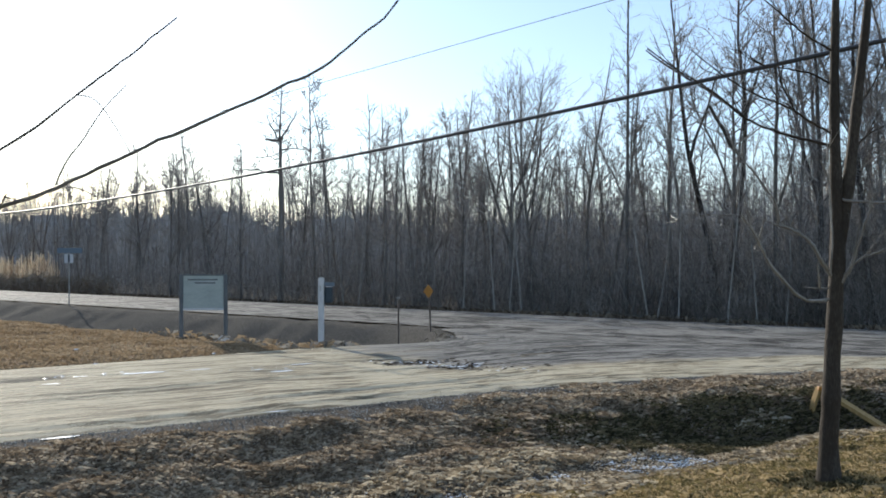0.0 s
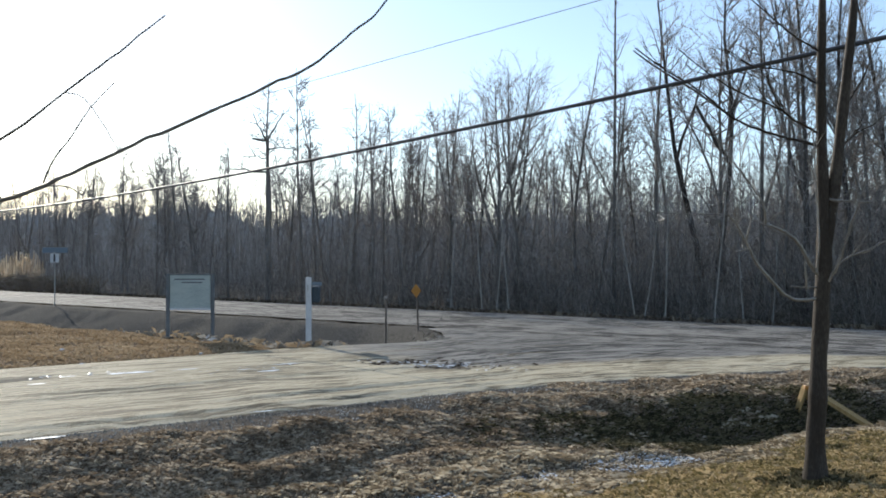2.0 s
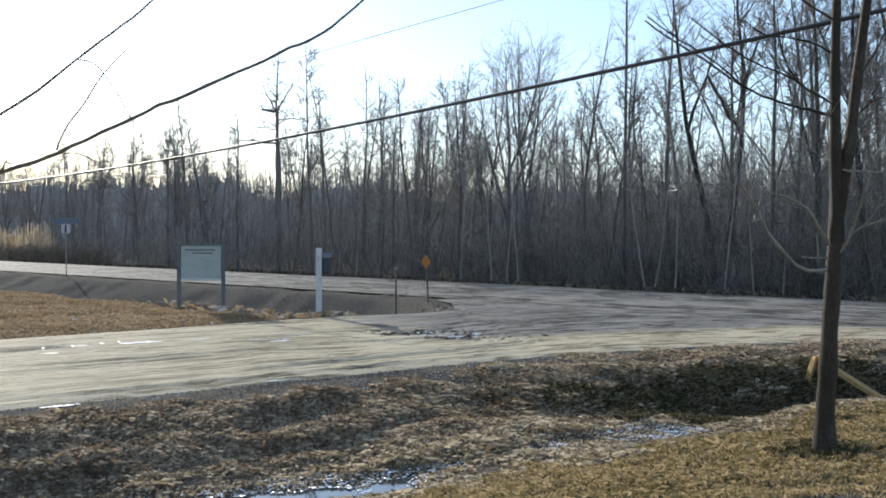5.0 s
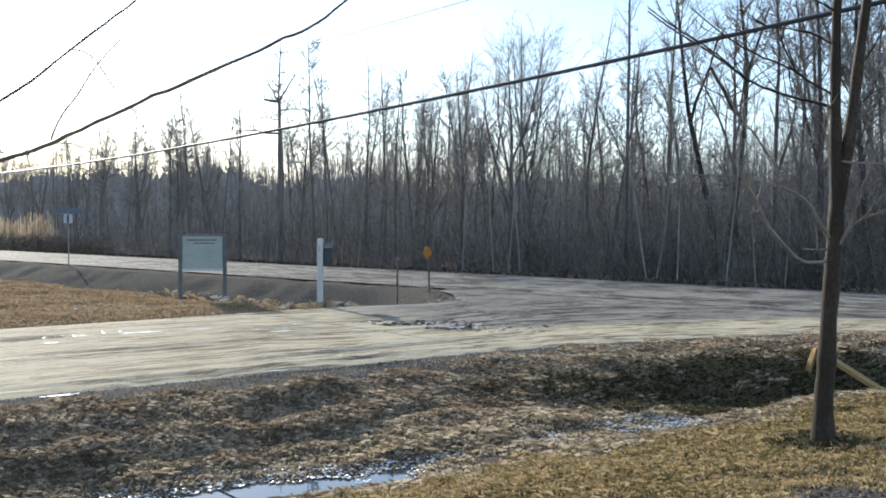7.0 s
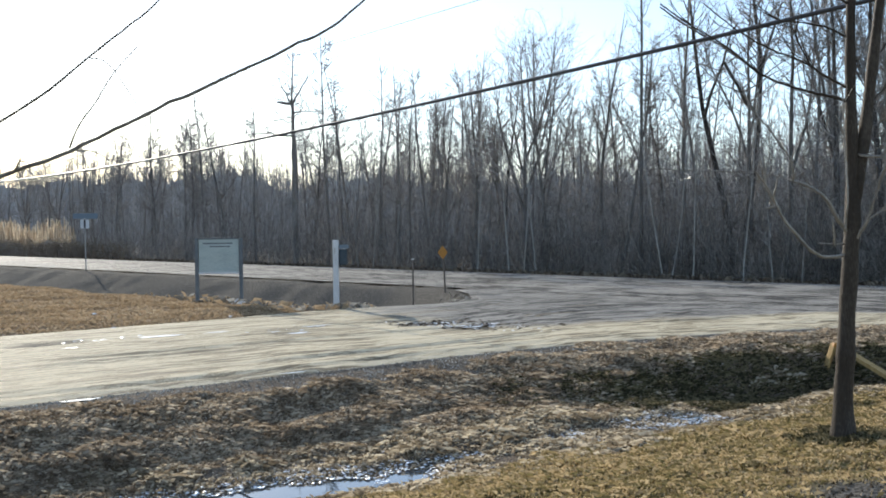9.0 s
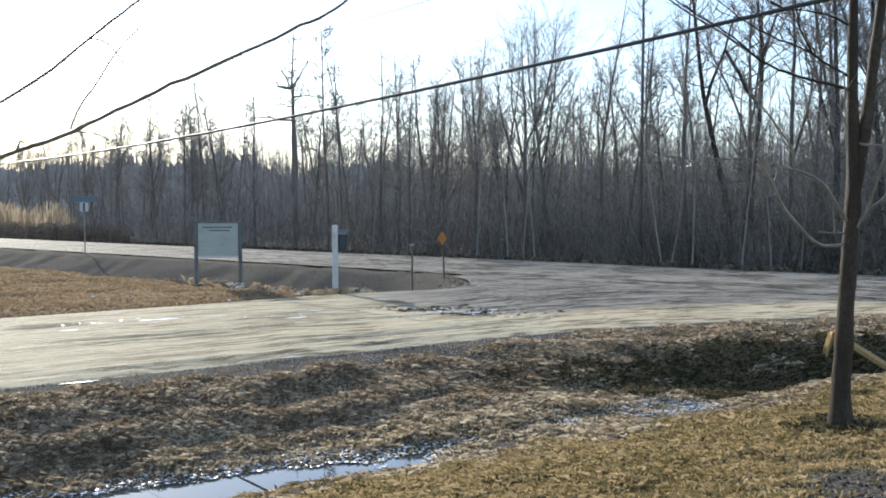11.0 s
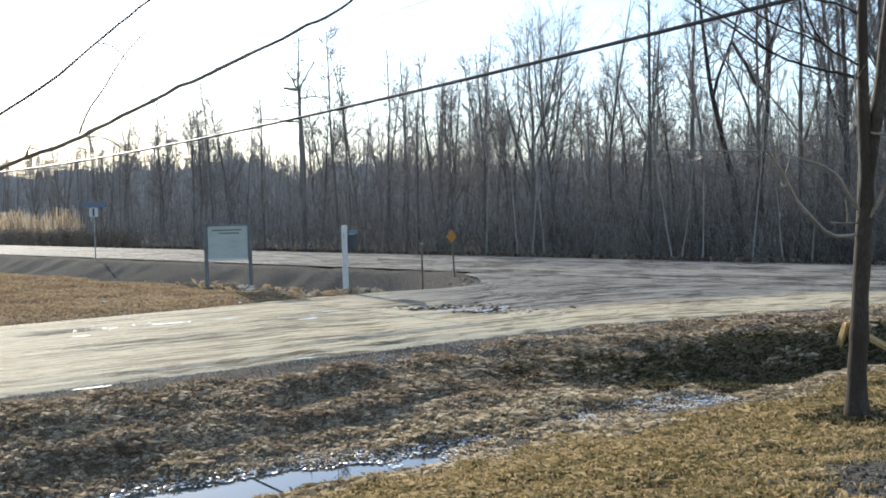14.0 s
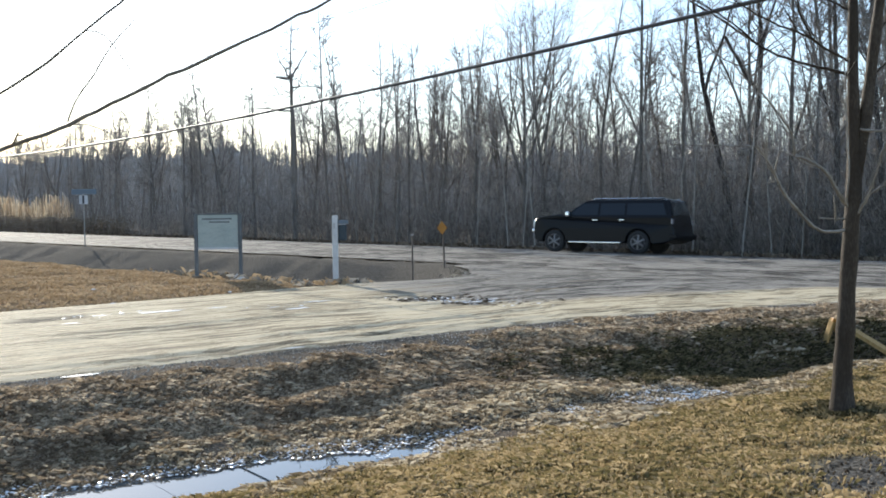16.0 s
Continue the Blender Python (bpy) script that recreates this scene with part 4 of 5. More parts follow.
def overhanging_tree():
    """Its limbs reach into the view from the side; the trunk stands by the eye."""
    rng = np.random.default_rng(8)
    root = new("overhanging_tree")
    X, Y = -4.3, 4.0
    zb = float(ground_z(X, Y))
    tb = Tubes()
    tb.add(smooth_line([(0, 0, -0.3), (0, 0, 0), (0.02, 0, 1.2), (-0.05, 0.05, 2.6), (0.05, 0, 4.5), (0, 0.1, 7)], 4), np.linspace(0.17, 0.02, 21), 12)
    new("trunk", tb.mesh("trunk", M_BARK_NEAR)).parent = root

    def place(pts):
        return [(x - X, y - Y, z - zb) for x, z, y in pts]

    runs = [
        ([(-4.3, 1.6, 3.9), (-3.2, 1.75, 3.9), (-2.3, 2.02, 3.9), (-1.733, 2.208, 3.9), (-1.511, 2.287, 3.9), (-1.224, 2.42, 3.9), (-0.95, 2.54, 3.9), (-0.65, 2.674, 3.9), (-0.473, 2.76, 3.9), (-0.318, 2.884, 3.9), (-0.175, 3.02, 3.9), (0.0, 3.3, 3.9)], 0.0105, 0.003, 2),
        ([(-4.3, 1.7, 3.9), (-3.2, 1.9, 3.9), (-2.3, 2.15, 3.9), (-1.733, 2.435, 3.9), (-1.434, 2.65, 3.9), (-1.224, 2.81, 3.9), (-1.043, 2.954, 3.9)], 0.0075, 0.003, 0),
        ([(-1.515, 2.296, 3.9), (-1.48, 2.38, 3.9), (-1.4, 2.49, 3.9), (-1.334, 2.59, 3.9), (-1.24, 2.69, 3.9)], 0.0042, 0.002, 0),
        ([(-1.434, 2.65, 3.9), (-1.38, 2.64, 3.9), (-1.334, 2.6, 3.9), (-1.268, 2.5, 3.9), (-1.224, 2.424, 3.9)], 0.0028, 0.0018, 0),
        ([(-1.511, 2.287, 3.9), (-1.42, 2.282, 3.9), (-1.36, 2.25, 3.9)], 0.0035, 0.002, 0),
    ]
    for pts, r0, r1, tw in runs:
        tb = Tubes()
        limb_with_twigs(tb, rng, place(pts), r0, r1, tw, 0.16, 6)
        new("limb", tb.mesh("limb", M_BARK)).parent = root
    root.matrix_basis = pose(X, Y, zb)
    tagged(root, "leafless tree whose thin limbs hang over the lawn", "tree")


lawn_tree()
overhanging_tree()


# ---- the wood beyond the road ----
def wood_place(u, n):
    p = RD * u + RN * n
    return float(p[0]), float(p[1]), float(ground_z(p[0], p[1]))


def at_view(px, n):
    """The point n metres across the road on the bearing px (sideways per metre ahead)."""
    y = n / (px * RN[0] + RN[1])
    return px * y, y, float(ground_z(px * y, y))


def build_wood():
    rng = np.random.default_rng(21)
    # trees that stand out at the wood's edge: bearing, distance across, shape
    specs = [
        (-0.1623, 35.8, M_BARK, dict(height=12.9, radius=0.14, start=0.35, limbs=26, spread=1.3, reach=0.12, twigs=5, rise=0.0, thick=1.5, spine=((0, 0), (6, 0.1), (9.4, -0.1), (12.9, 0.05)), stubs=((0, -0.1, 9.5, 0.15, 0.1), (9.4, -0.95, 9.5, 0.1, 0.06), (8.9, 1.3, 9.0, 0.05, 0.02), (7.6, -2.1, 7.75, 0.07, 0.03), (8.4, -1.5, 8.5, 0.04, 0.02), (9.3, 0.85, 11.2, 0.07, 0.02), (9.4, -0.8, 10.8, 0.06, 0.02))), "tall bare tree with a broken knotty crown"),
        (-0.1292, 37, M_BARK, dict(height=13.8, radius=0.09, start=0.35, limbs=40, spread=0.8, reach=0.13, twigs=5, thick=1.25), "slender leafless poplar at the wood's edge"),
        (-0.1038, 38.7, M_BARK, dict(height=12.2, radius=0.08, start=0.3, limbs=40, spread=0.8, reach=0.15, twigs=5, thick=1.25), "slender leafless poplar at the wood's edge"),
        (-0.0769, 39.3, M_BARK, dict(height=10.2, radius=0.08, start=0.3, limbs=36, spread=0.8, reach=0.2, twigs=5, thick=1.25), "leafless tree at the wood's edge"),
        (-0.06, 36.4, M_BARK, dict(height=10.8, radius=0.09, start=0.3, limbs=36, spread=0.8, reach=0.2, twigs=5, thick=1.25), "leafless tree at the wood's edge"),
        (-0.0269, 37.6, M_BARK, dict(height=10.6, radius=0.08, start=0.3, limbs=34, spread=0.7, reach=0.2, twigs=5, thick=1.25), "leafless tree at the wood's edge"),
        (-0.2308, 38.7, M_BARK, dict(height=10.5, radius=0.1, start=0.25, limbs=36, spread=0.9, reach=0.22, twigs=6, thick=1.4), "leafless tree at the field's edge"),
        (-0.2654, 39.9, M_BARK, dict(height=10.0, radius=0.1, start=0.25, limbs=36, spread=0.9, reach=0.2, twigs=6, thick=1.4, forks=1), "leafless tree at the field's edge"),
        (-0.3077, 41.1, M_BARK, dict(height=11.6, radius=0.11, start=0.25, limbs=36, spread=0.9, reach=0.2, twigs=6, thick=1.4), "leafless tree at the field's edge"),
        (-0.3423, 42.3, M_BARK, dict(height=11.0, radius=0.11, start=0.25, limbs=36, spread=0.9, reach=0.22, twigs=6, thick=1.4, forks=1), "leafless tree at the field's edge"),
        (0.0154, 38.7, M_BARK, dict(height=10.8, radius=0.06, start=0.35, limbs=28, spread=0.6, reach=0.16, twigs=5, thick=1.3), "slender leafless tree at the wood's edge"),
        (0.0692, 35.8, M_BARK, dict(height=11.0, radius=0.11, start=0.2, limbs=30, spread=0.7, reach=0.42, twigs=2, forks=5, rise=0.15), "broad leafless tree with a fan of fine branches"),
        (0.0923, 36.6, M_BARK, dict(height=11.4, radius=0.09, start=0.25, limbs=24, spread=0.6, reach=0.36, twigs=2, forks=3, rise=0.15), "broad leafless tree with a fan of fine branches"),
        (0.1836, 35.1, M_BARK, dict(height=16.5, radius=0.085, start=0.5, limbs=26, spread=0.6, reach=0.13, twigs=4, spine=((0, 0), (16, 0.05))), "very tall straight leafless tree at the roadside"),
        (0.2631, 37.6, M_BARK_DARK, dict(height=14.5, radius=0.14, start=0.45, limbs=30, spread=1.1, reach=0.3, twigs=4, bend=0.16, spine=((0, 0.5), (2.5, 0.35), (4.3, -0.05), (7.0, -0.65), (8.5, -0.85), (9.8, -1.0), (14.5, -1.5)), stubs=((6.8, 0.7, 10.5, 0.07, 0.03),)), "large leafless tree with a crooked leaning trunk"),
        (0.2785, 37.4, M_BARK_DARK, dict(height=15.5, radius=0.145, start=0.45, limbs=30, spread=1.1, reach=0.3, twigs=4, bend=0.16, spine=((0, 0.3), (2.6, 0.5), (4.3, 0.75), (6.7, 1.0), (8.7, 1.07), (11.7, 0.75), (15.5, 0.95)), stubs=((6.4, -0.5, 8.8, 0.08, 0.06), (8.4, -2.9, 11.2, 0.055, 0.03), (8.6, 1.85, 11.2, 0.07, 0.03))), "large leafless tree with a crooked leaning trunk"),
        (0.2308, 36.2, M_BARK, dict(height=13.0, radius=0.09, start=0.3, limbs=24, spread=0.5, reach=0.2, twigs=5, thick=1.3), "slender leafless tree at the wood's edge"),
        (0.3308, 35.8, M_BARK, dict(height=13.0, radius=0.1, start=0.3, limbs=24, spread=0.6, reach=0.22, twigs=5, forks=1, thick=1.3), "leafless tree at the wood's edge"),
        (0.3769, 35.4, M_BARK_DARK, dict(height=13.5, radius=0.12, start=0.3, limbs=24, spread=0.6, reach=0.22, twigs=5, forks=1, thick=1.3), "leafless tree at the wood's edge"),
        (0.4308, 35.8, M_BARK_DARK, dict(height=14.0, radius=0.13, start=0.3, limbs=24, spread=0.6, reach=0.22, twigs=5, forks=1, thick=1.3), "leafless tree at the wood's edge"),
        (0.4769, 37, M_BARK_DARK, dict(height=14.0, radius=0.13, start=0.3, limbs=24, spread=0.6, reach=0.22, twigs=5, forks=1, thick=1.3), "leafless tree at the wood's edge"),
        (0.1462, 37, M_BARK, dict(height=12.0, radius=0.08, start=0.3, limbs=24, spread=0.45, reach=0.2, twigs=5, thick=1.3), "slender leafless tree at the wood's edge"),
        (0.2062, 34.1, M_BARK_PALE, dict(height=6.5, radius=0.032, start=0.55, limbs=10, spread=0.4, reach=0.15, twigs=3, spine=((0, 0), (6.5, -1.05))), "pale leaning birch at the wood's edge"),
        (0.2131, 34.1, M_BARK_PALE, dict(height=7.5, radius=0.032, start=0.55, limbs=10, spread=0.4, reach=0.15, twigs=3, spine=((0, 0), (1.5, 0.35), (7.5, 1.0))), "pale leaning birch at the wood's edge"),
        (0.0662, 34.1, M_BARK_PALE, dict(height=7.0, radius=0.028, start=0.5, limbs=10, spread=0.4, reach=0.15, twigs=3, spine=((0, 0), (7, 0.5))), "pale leaning birch at the wood's edge"),
        (0.0792, 34.1, M_BARK_PALE, dict(height=7.0, radius=0.028, start=0.5, limbs=10, spread=0.4, reach=0.15, twigs=3, spine=((0, 0), (7, -0.6))), "pale leaning birch at the wood's edge"),
        (0.2846, 34.1, M_BARK_PALE, dict(height=7.0, radius=0.028, start=0.5, limbs=10, spread=0.4, reach=0.15, twigs=3, spine=((0, 0), (7, 0.6))), "pale leaning birch at the wood's edge"),
        (0.3154, 34.1, M_BARK_PALE, dict(height=7.0, radius=0.028, start=0.5, limbs=10, spread=0.4, reach=0.15, twigs=3, spine=((0, 0), (7, -0.4))), "pale leaning birch at the wood's edge"),
    ]
    for px, n, mat, shape, label in specs:
        tree_thing("bare_tree", rng, label, mat, at_view(px, n), 0.0 if "spine" in shape else rng.uniform(0, 360), **shape)
    # the rest of the wood: a few kinds, repeated
    kinds = [
        tree_thing("forest_tree", rng, "leafless grey tree in the wood", M_BARK, (0, 0, 0), height=10.5, radius=0.075, start=0.3, limbs=28, spread=0.75, reach=0.19, twigs=5, thick=1.3),
        tree_thing("forest_tree", rng, "leafless grey tree in the wood", M_BARK, (0, 0, 0), height=9.0, radius=0.06, start=0.25, limbs=28, spread=0.75, reach=0.2, twigs=5, thick=1.3),
        tree_thing("forest_tree", rng, "leafless forked tree in the wood", M_BARK, (0, 0, 0), height=9.8, radius=0.08, start=0.25, limbs=22, spread=0.6, reach=0.26, twigs=5, forks=2, thick=1.3),
        tree_thing("forest_tree", rng, "slim pale-barked birch in the wood", M_BARK_PALE, (0, 0, 0), height=8.0, radius=0.04, start=0.3, limbs=20, spread=0.4, reach=0.18, twigs=5),
        tree_thing("forest_tree", rng, "leafless dark tree in the wood", M_BARK_DARK, (0, 0, 0), height=11.0, radius=0.085, start=0.3, limbs=30, spread=0.75, reach=0.18, twigs=5, thick=1.3),
        tree_thing("forest_tree", rng, "slender leafless sapling in the wood", M_BARK, (0, 0, 0), height=6.5, radius=0.03, start=0.15, limbs=24, spread=0.7, reach=0.22, twigs=5, thick=1.3),
    ]
    # kinds for the far side, where the wood stands against the bright sky
    kinds += [
        tree_thing("forest_tree", rng, "leafless grey tree at the back of the wood", M_BARK, (0, 0, 0), height=10.8, radius=0.09, start=0.25, limbs=34, spread=0.55, reach=0.2, twigs=4, thick=1.3),
        tree_thing("forest_tree", rng, "leafless forked tree at the back of the wood", M_BARK, (0, 0, 0), height=9.8, radius=0.09, start=0.25, limbs=26, spread=0.6, reach=0.26, twigs=4, forks=2, thick=1.3),
        tree_thing("forest_tree", rng, "slim leafless tree at the back of the wood", M_BARK, (0, 0, 0), height=11.6, radius=0.07, start=0.3, limbs=34, spread=0.6, reach=0.14, twigs=4, thick=1.3),
    ]
    used = [False] * len(kinds)
    for i in range(156):
        px = 0.53 - 1.05 * rng.uniform() ** 1.05
        n = 35.8 + 35 * rng.uniform() ** 1.5
        if px < 0.04:
            k = 6 + i % 3
            n = max(n, 35.8 + 12 * np.clip(-px - 0.2, 0, 1) / 0.23)
        else:
            k = (0, 1, 4, 2, 0, 5, 1, 3, 4, 2, 5)[i % 11]
        x, y, z = at_view(px, n)
        s = rng.uniform(0.78, 1.08) * (1 + 0.18 * np.clip((px - 0.12) / 0.23, 0, 1))
        m = pose(x, y, z, rng.normal(0, 2.5), rng.normal(0, 2.5), rng.uniform(0, 360))
        if not used[k]:
            ob, used[k] = kinds[k], True
            ob.matrix_basis = m
        else:
            ob = copy_thing(kinds[k], m)
        ob.scale = (s, s, s)
        tagged(ob, group="trees of the wood")
    # slim birches before the brush
    rng = np.random.default_rng(24)
    for px, height, lean in ((-0.1, 7.0, -0.3), (-0.085, 6.5, 0.5), (0.02, 6.0, 0.3), (0.052, 6.5, -0.4), (0.235, 6.0, 0.2), (0.345, 7.0, 0.35)):
        tree_thing("bare_tree", rng, "pale leaning birch at the wood's edge", M_BARK_PALE, at_view(px, 34.15), height=height, radius=0.03, start=0.5, limbs=10, spread=0.4, reach=0.15, twigs=3, spine=((0, 0), (height, lean)))


def build_undergrowth():
    r = np.random.default_rng(33)

    def scatter(count, n0, n1, power, lo=-0.56, hi=0.6, bias=1.0):
        px = hi - (hi - lo) * r.uniform(0, 1, count) ** bias
        n = n0 + (n1 - n0) * r.uniform(0, 1, count) ** power
        y = n / (px * RN[0] + RN[1])
        x = px * y
        return x, y, ground_z(x, y), px

    # saplings and brush
    x, y, z, px = scatter(8500, 34.4, 60, 2.0, bias=1.35)
    h = r.uniform(0.8, 5.4, len(x)) * (1 + 0.2 * soft_noise(x, y, 3.0, 40)) * np.where((px > -0.385) | (x * RN[0] + y * RN[1] > 51), 1, 0.3)
    base = np.stack([x, y, z - 0.05], -1)
    tip = base + np.stack([r.normal(0, 0.24, len(x)) * h, r.normal(0, 0.24, len(x)) * h, h], -1)
    v, f = stems(base, tip, r.normal(0, 0.24, (len(x), 3)) * h[:, None] * (1, 1, 0.2), r.uniform(0.005, 0.016, len(x)), np.full(len(x), 0.003), 2)

    def twigs_on(base, tip, count, lo, hi, reach, r0, r1):
        k = r.integers(0, len(base), count)
        t = r.uniform(lo, hi, count)[:, None]
        b2 = base[k] * (1 - t) + tip[k] * t
        side = np.stack([r.normal(0, 1, count), r.normal(0, 1, count), r.normal(0, 0.4, count)], -1)
        side /= np.linalg.norm(side, axis=1, keepdims=True)
        t2 = b2 + np.stack([r.normal(0, 0.5, count), r.normal(0, 0.5, count), r.uniform(-0.2, 0.8, count)], -1) * (r.uniform(0.3, 1.0, count) * reach)[:, None]
        v = np.stack([b2 - side * r0, b2 + side * r0, t2 + side * r1, t2 - side * r1], 1)
        return v.reshape(-1, 3), np.arange(count * 4).reshape(-1, 4)

    v2, f2 = twigs_on(base, tip, 190000, 0.08, 1.0, 1.0, 0.009, 0.004)
    tagged(new("undergrowth", mesh_from("undergrowth", np.concatenate([v, v2]), np.concatenate([f, f2 + len(v)]), M_BRUSH)), "dense leafless brush and saplings under the trees", "undergrowth", kind="stuff")
    # low scrub on the field's brink
    x, y, z, px = scatter(1500, 33.6, 38.5, 1.0, -0.56, -0.33)
    h = r.uniform(0.5, 1.5, len(x))
    base = np.stack([x, y, z - 0.05], -1)
    tip = base + np.stack([r.normal(0, 0.3, len(x)) * h, r.normal(0, 0.3, len(x)) * h, h], -1)
    v, f = stems(base, tip, r.normal(0, 0.1, (len(x), 3)), r.uniform(0.008, 0.016, len(x)), np.full(len(x), 0.005), 1)
    v2, f2 = twigs_on(base, tip, 16000, 0.1, 1.0, 0.9, 0.014, 0.006)
    tagged(new("field_scrub", mesh_from("field_scrub", np.concatenate([v, v2]), np.concatenate([f, f2 + len(v)]), M_LITTER)), "low brown scrub along the field's brink", "scrub", kind="stuff")
    # far stems that close the wood, their colour paled for haze
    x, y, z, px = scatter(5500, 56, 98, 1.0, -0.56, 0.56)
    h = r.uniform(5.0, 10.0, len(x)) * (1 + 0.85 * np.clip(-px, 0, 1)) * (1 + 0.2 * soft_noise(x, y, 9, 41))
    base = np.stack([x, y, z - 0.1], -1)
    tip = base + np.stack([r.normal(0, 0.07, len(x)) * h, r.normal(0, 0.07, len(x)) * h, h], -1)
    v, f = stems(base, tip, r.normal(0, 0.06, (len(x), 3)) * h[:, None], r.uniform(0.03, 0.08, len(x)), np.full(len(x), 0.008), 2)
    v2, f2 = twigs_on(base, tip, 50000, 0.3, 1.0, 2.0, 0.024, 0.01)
    tagged(new("distant_woods", mesh_from("distant_woods", np.concatenate([v, v2]), np.concatenate([f, f2 + len(v)]), M_HAZY)), "far tangle of bare tree stems, paled with painted haze", "woods", kind="stuff")
    # the last of the wood, far off: a ragged wall of merged crowns, haze in its colour
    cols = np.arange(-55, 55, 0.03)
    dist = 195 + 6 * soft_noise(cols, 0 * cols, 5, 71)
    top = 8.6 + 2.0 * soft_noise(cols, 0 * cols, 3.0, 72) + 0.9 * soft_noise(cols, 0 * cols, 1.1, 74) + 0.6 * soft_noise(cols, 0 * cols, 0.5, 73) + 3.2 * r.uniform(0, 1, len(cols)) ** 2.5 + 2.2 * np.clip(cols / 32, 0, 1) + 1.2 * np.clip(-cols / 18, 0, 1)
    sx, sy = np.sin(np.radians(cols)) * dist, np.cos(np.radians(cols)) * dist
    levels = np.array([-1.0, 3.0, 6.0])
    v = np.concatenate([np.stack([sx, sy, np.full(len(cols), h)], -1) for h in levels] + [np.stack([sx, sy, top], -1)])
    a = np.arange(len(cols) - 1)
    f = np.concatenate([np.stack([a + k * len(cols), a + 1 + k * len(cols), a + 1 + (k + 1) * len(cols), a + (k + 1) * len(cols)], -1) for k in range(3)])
    tagged(new("backdrop", mesh_from("backdrop", v, f, M_FAR, False)), "distant treeline with haze put into its grey", "backdrop", kind="structure")
    # reeds and scrub in the open field
    x, y, z, px = scatter(6500, 38.7, 51.6, 1.0, -0.56, -0.385)
    h = r.uniform(1.0, 2.5, len(x)) * (1 + 0.35 * soft_noise(x, y, 2.0, 42))
    keep = (soft_noise(x, y, 1.8, 43) > -0.35) & (r.uniform(0, 1, len(px)) < np.clip((-px - 0.37) / 0.12, 0.05, 1))
    x, y, z, h = x[keep], y[keep], z[keep], h[keep]
    base = np.stack([x, y, z], -1)
    tip = base + np.stack([r.normal(0, 0.12, len(x)), r.normal(0, 0.12, len(x)), h], -1)
    v, f = stems(base, tip, r.normal(0, 0.05, (len(x), 3)), np.full(len(x), 0.01), np.full(len(x), 0.04), 2)
    tagged(new("reeds", mesh_from("reeds", v, f, M_REED)), "golden dry reeds in the field beyond the road", "reeds", kind="stuff")


def lie(count, x0, x1, y0, y1, keep, seed):
    """Random spots on the ground within a stretch, where keep() holds."""
    r = np.random.default_rng(seed)
    x, y = r.uniform(x0, x1, count), r.uniform(y0, y1, count)
    ok = keep(x, y)
    x, y = x[ok], y[ok]
    return x, y, ground_z(x, y), r


def stuff(name, vf, mat, label, category):
    v, f = vf
    tagged(new(name, mesh_from(name, v, f, mat, False)), label, category, kind="stuff")


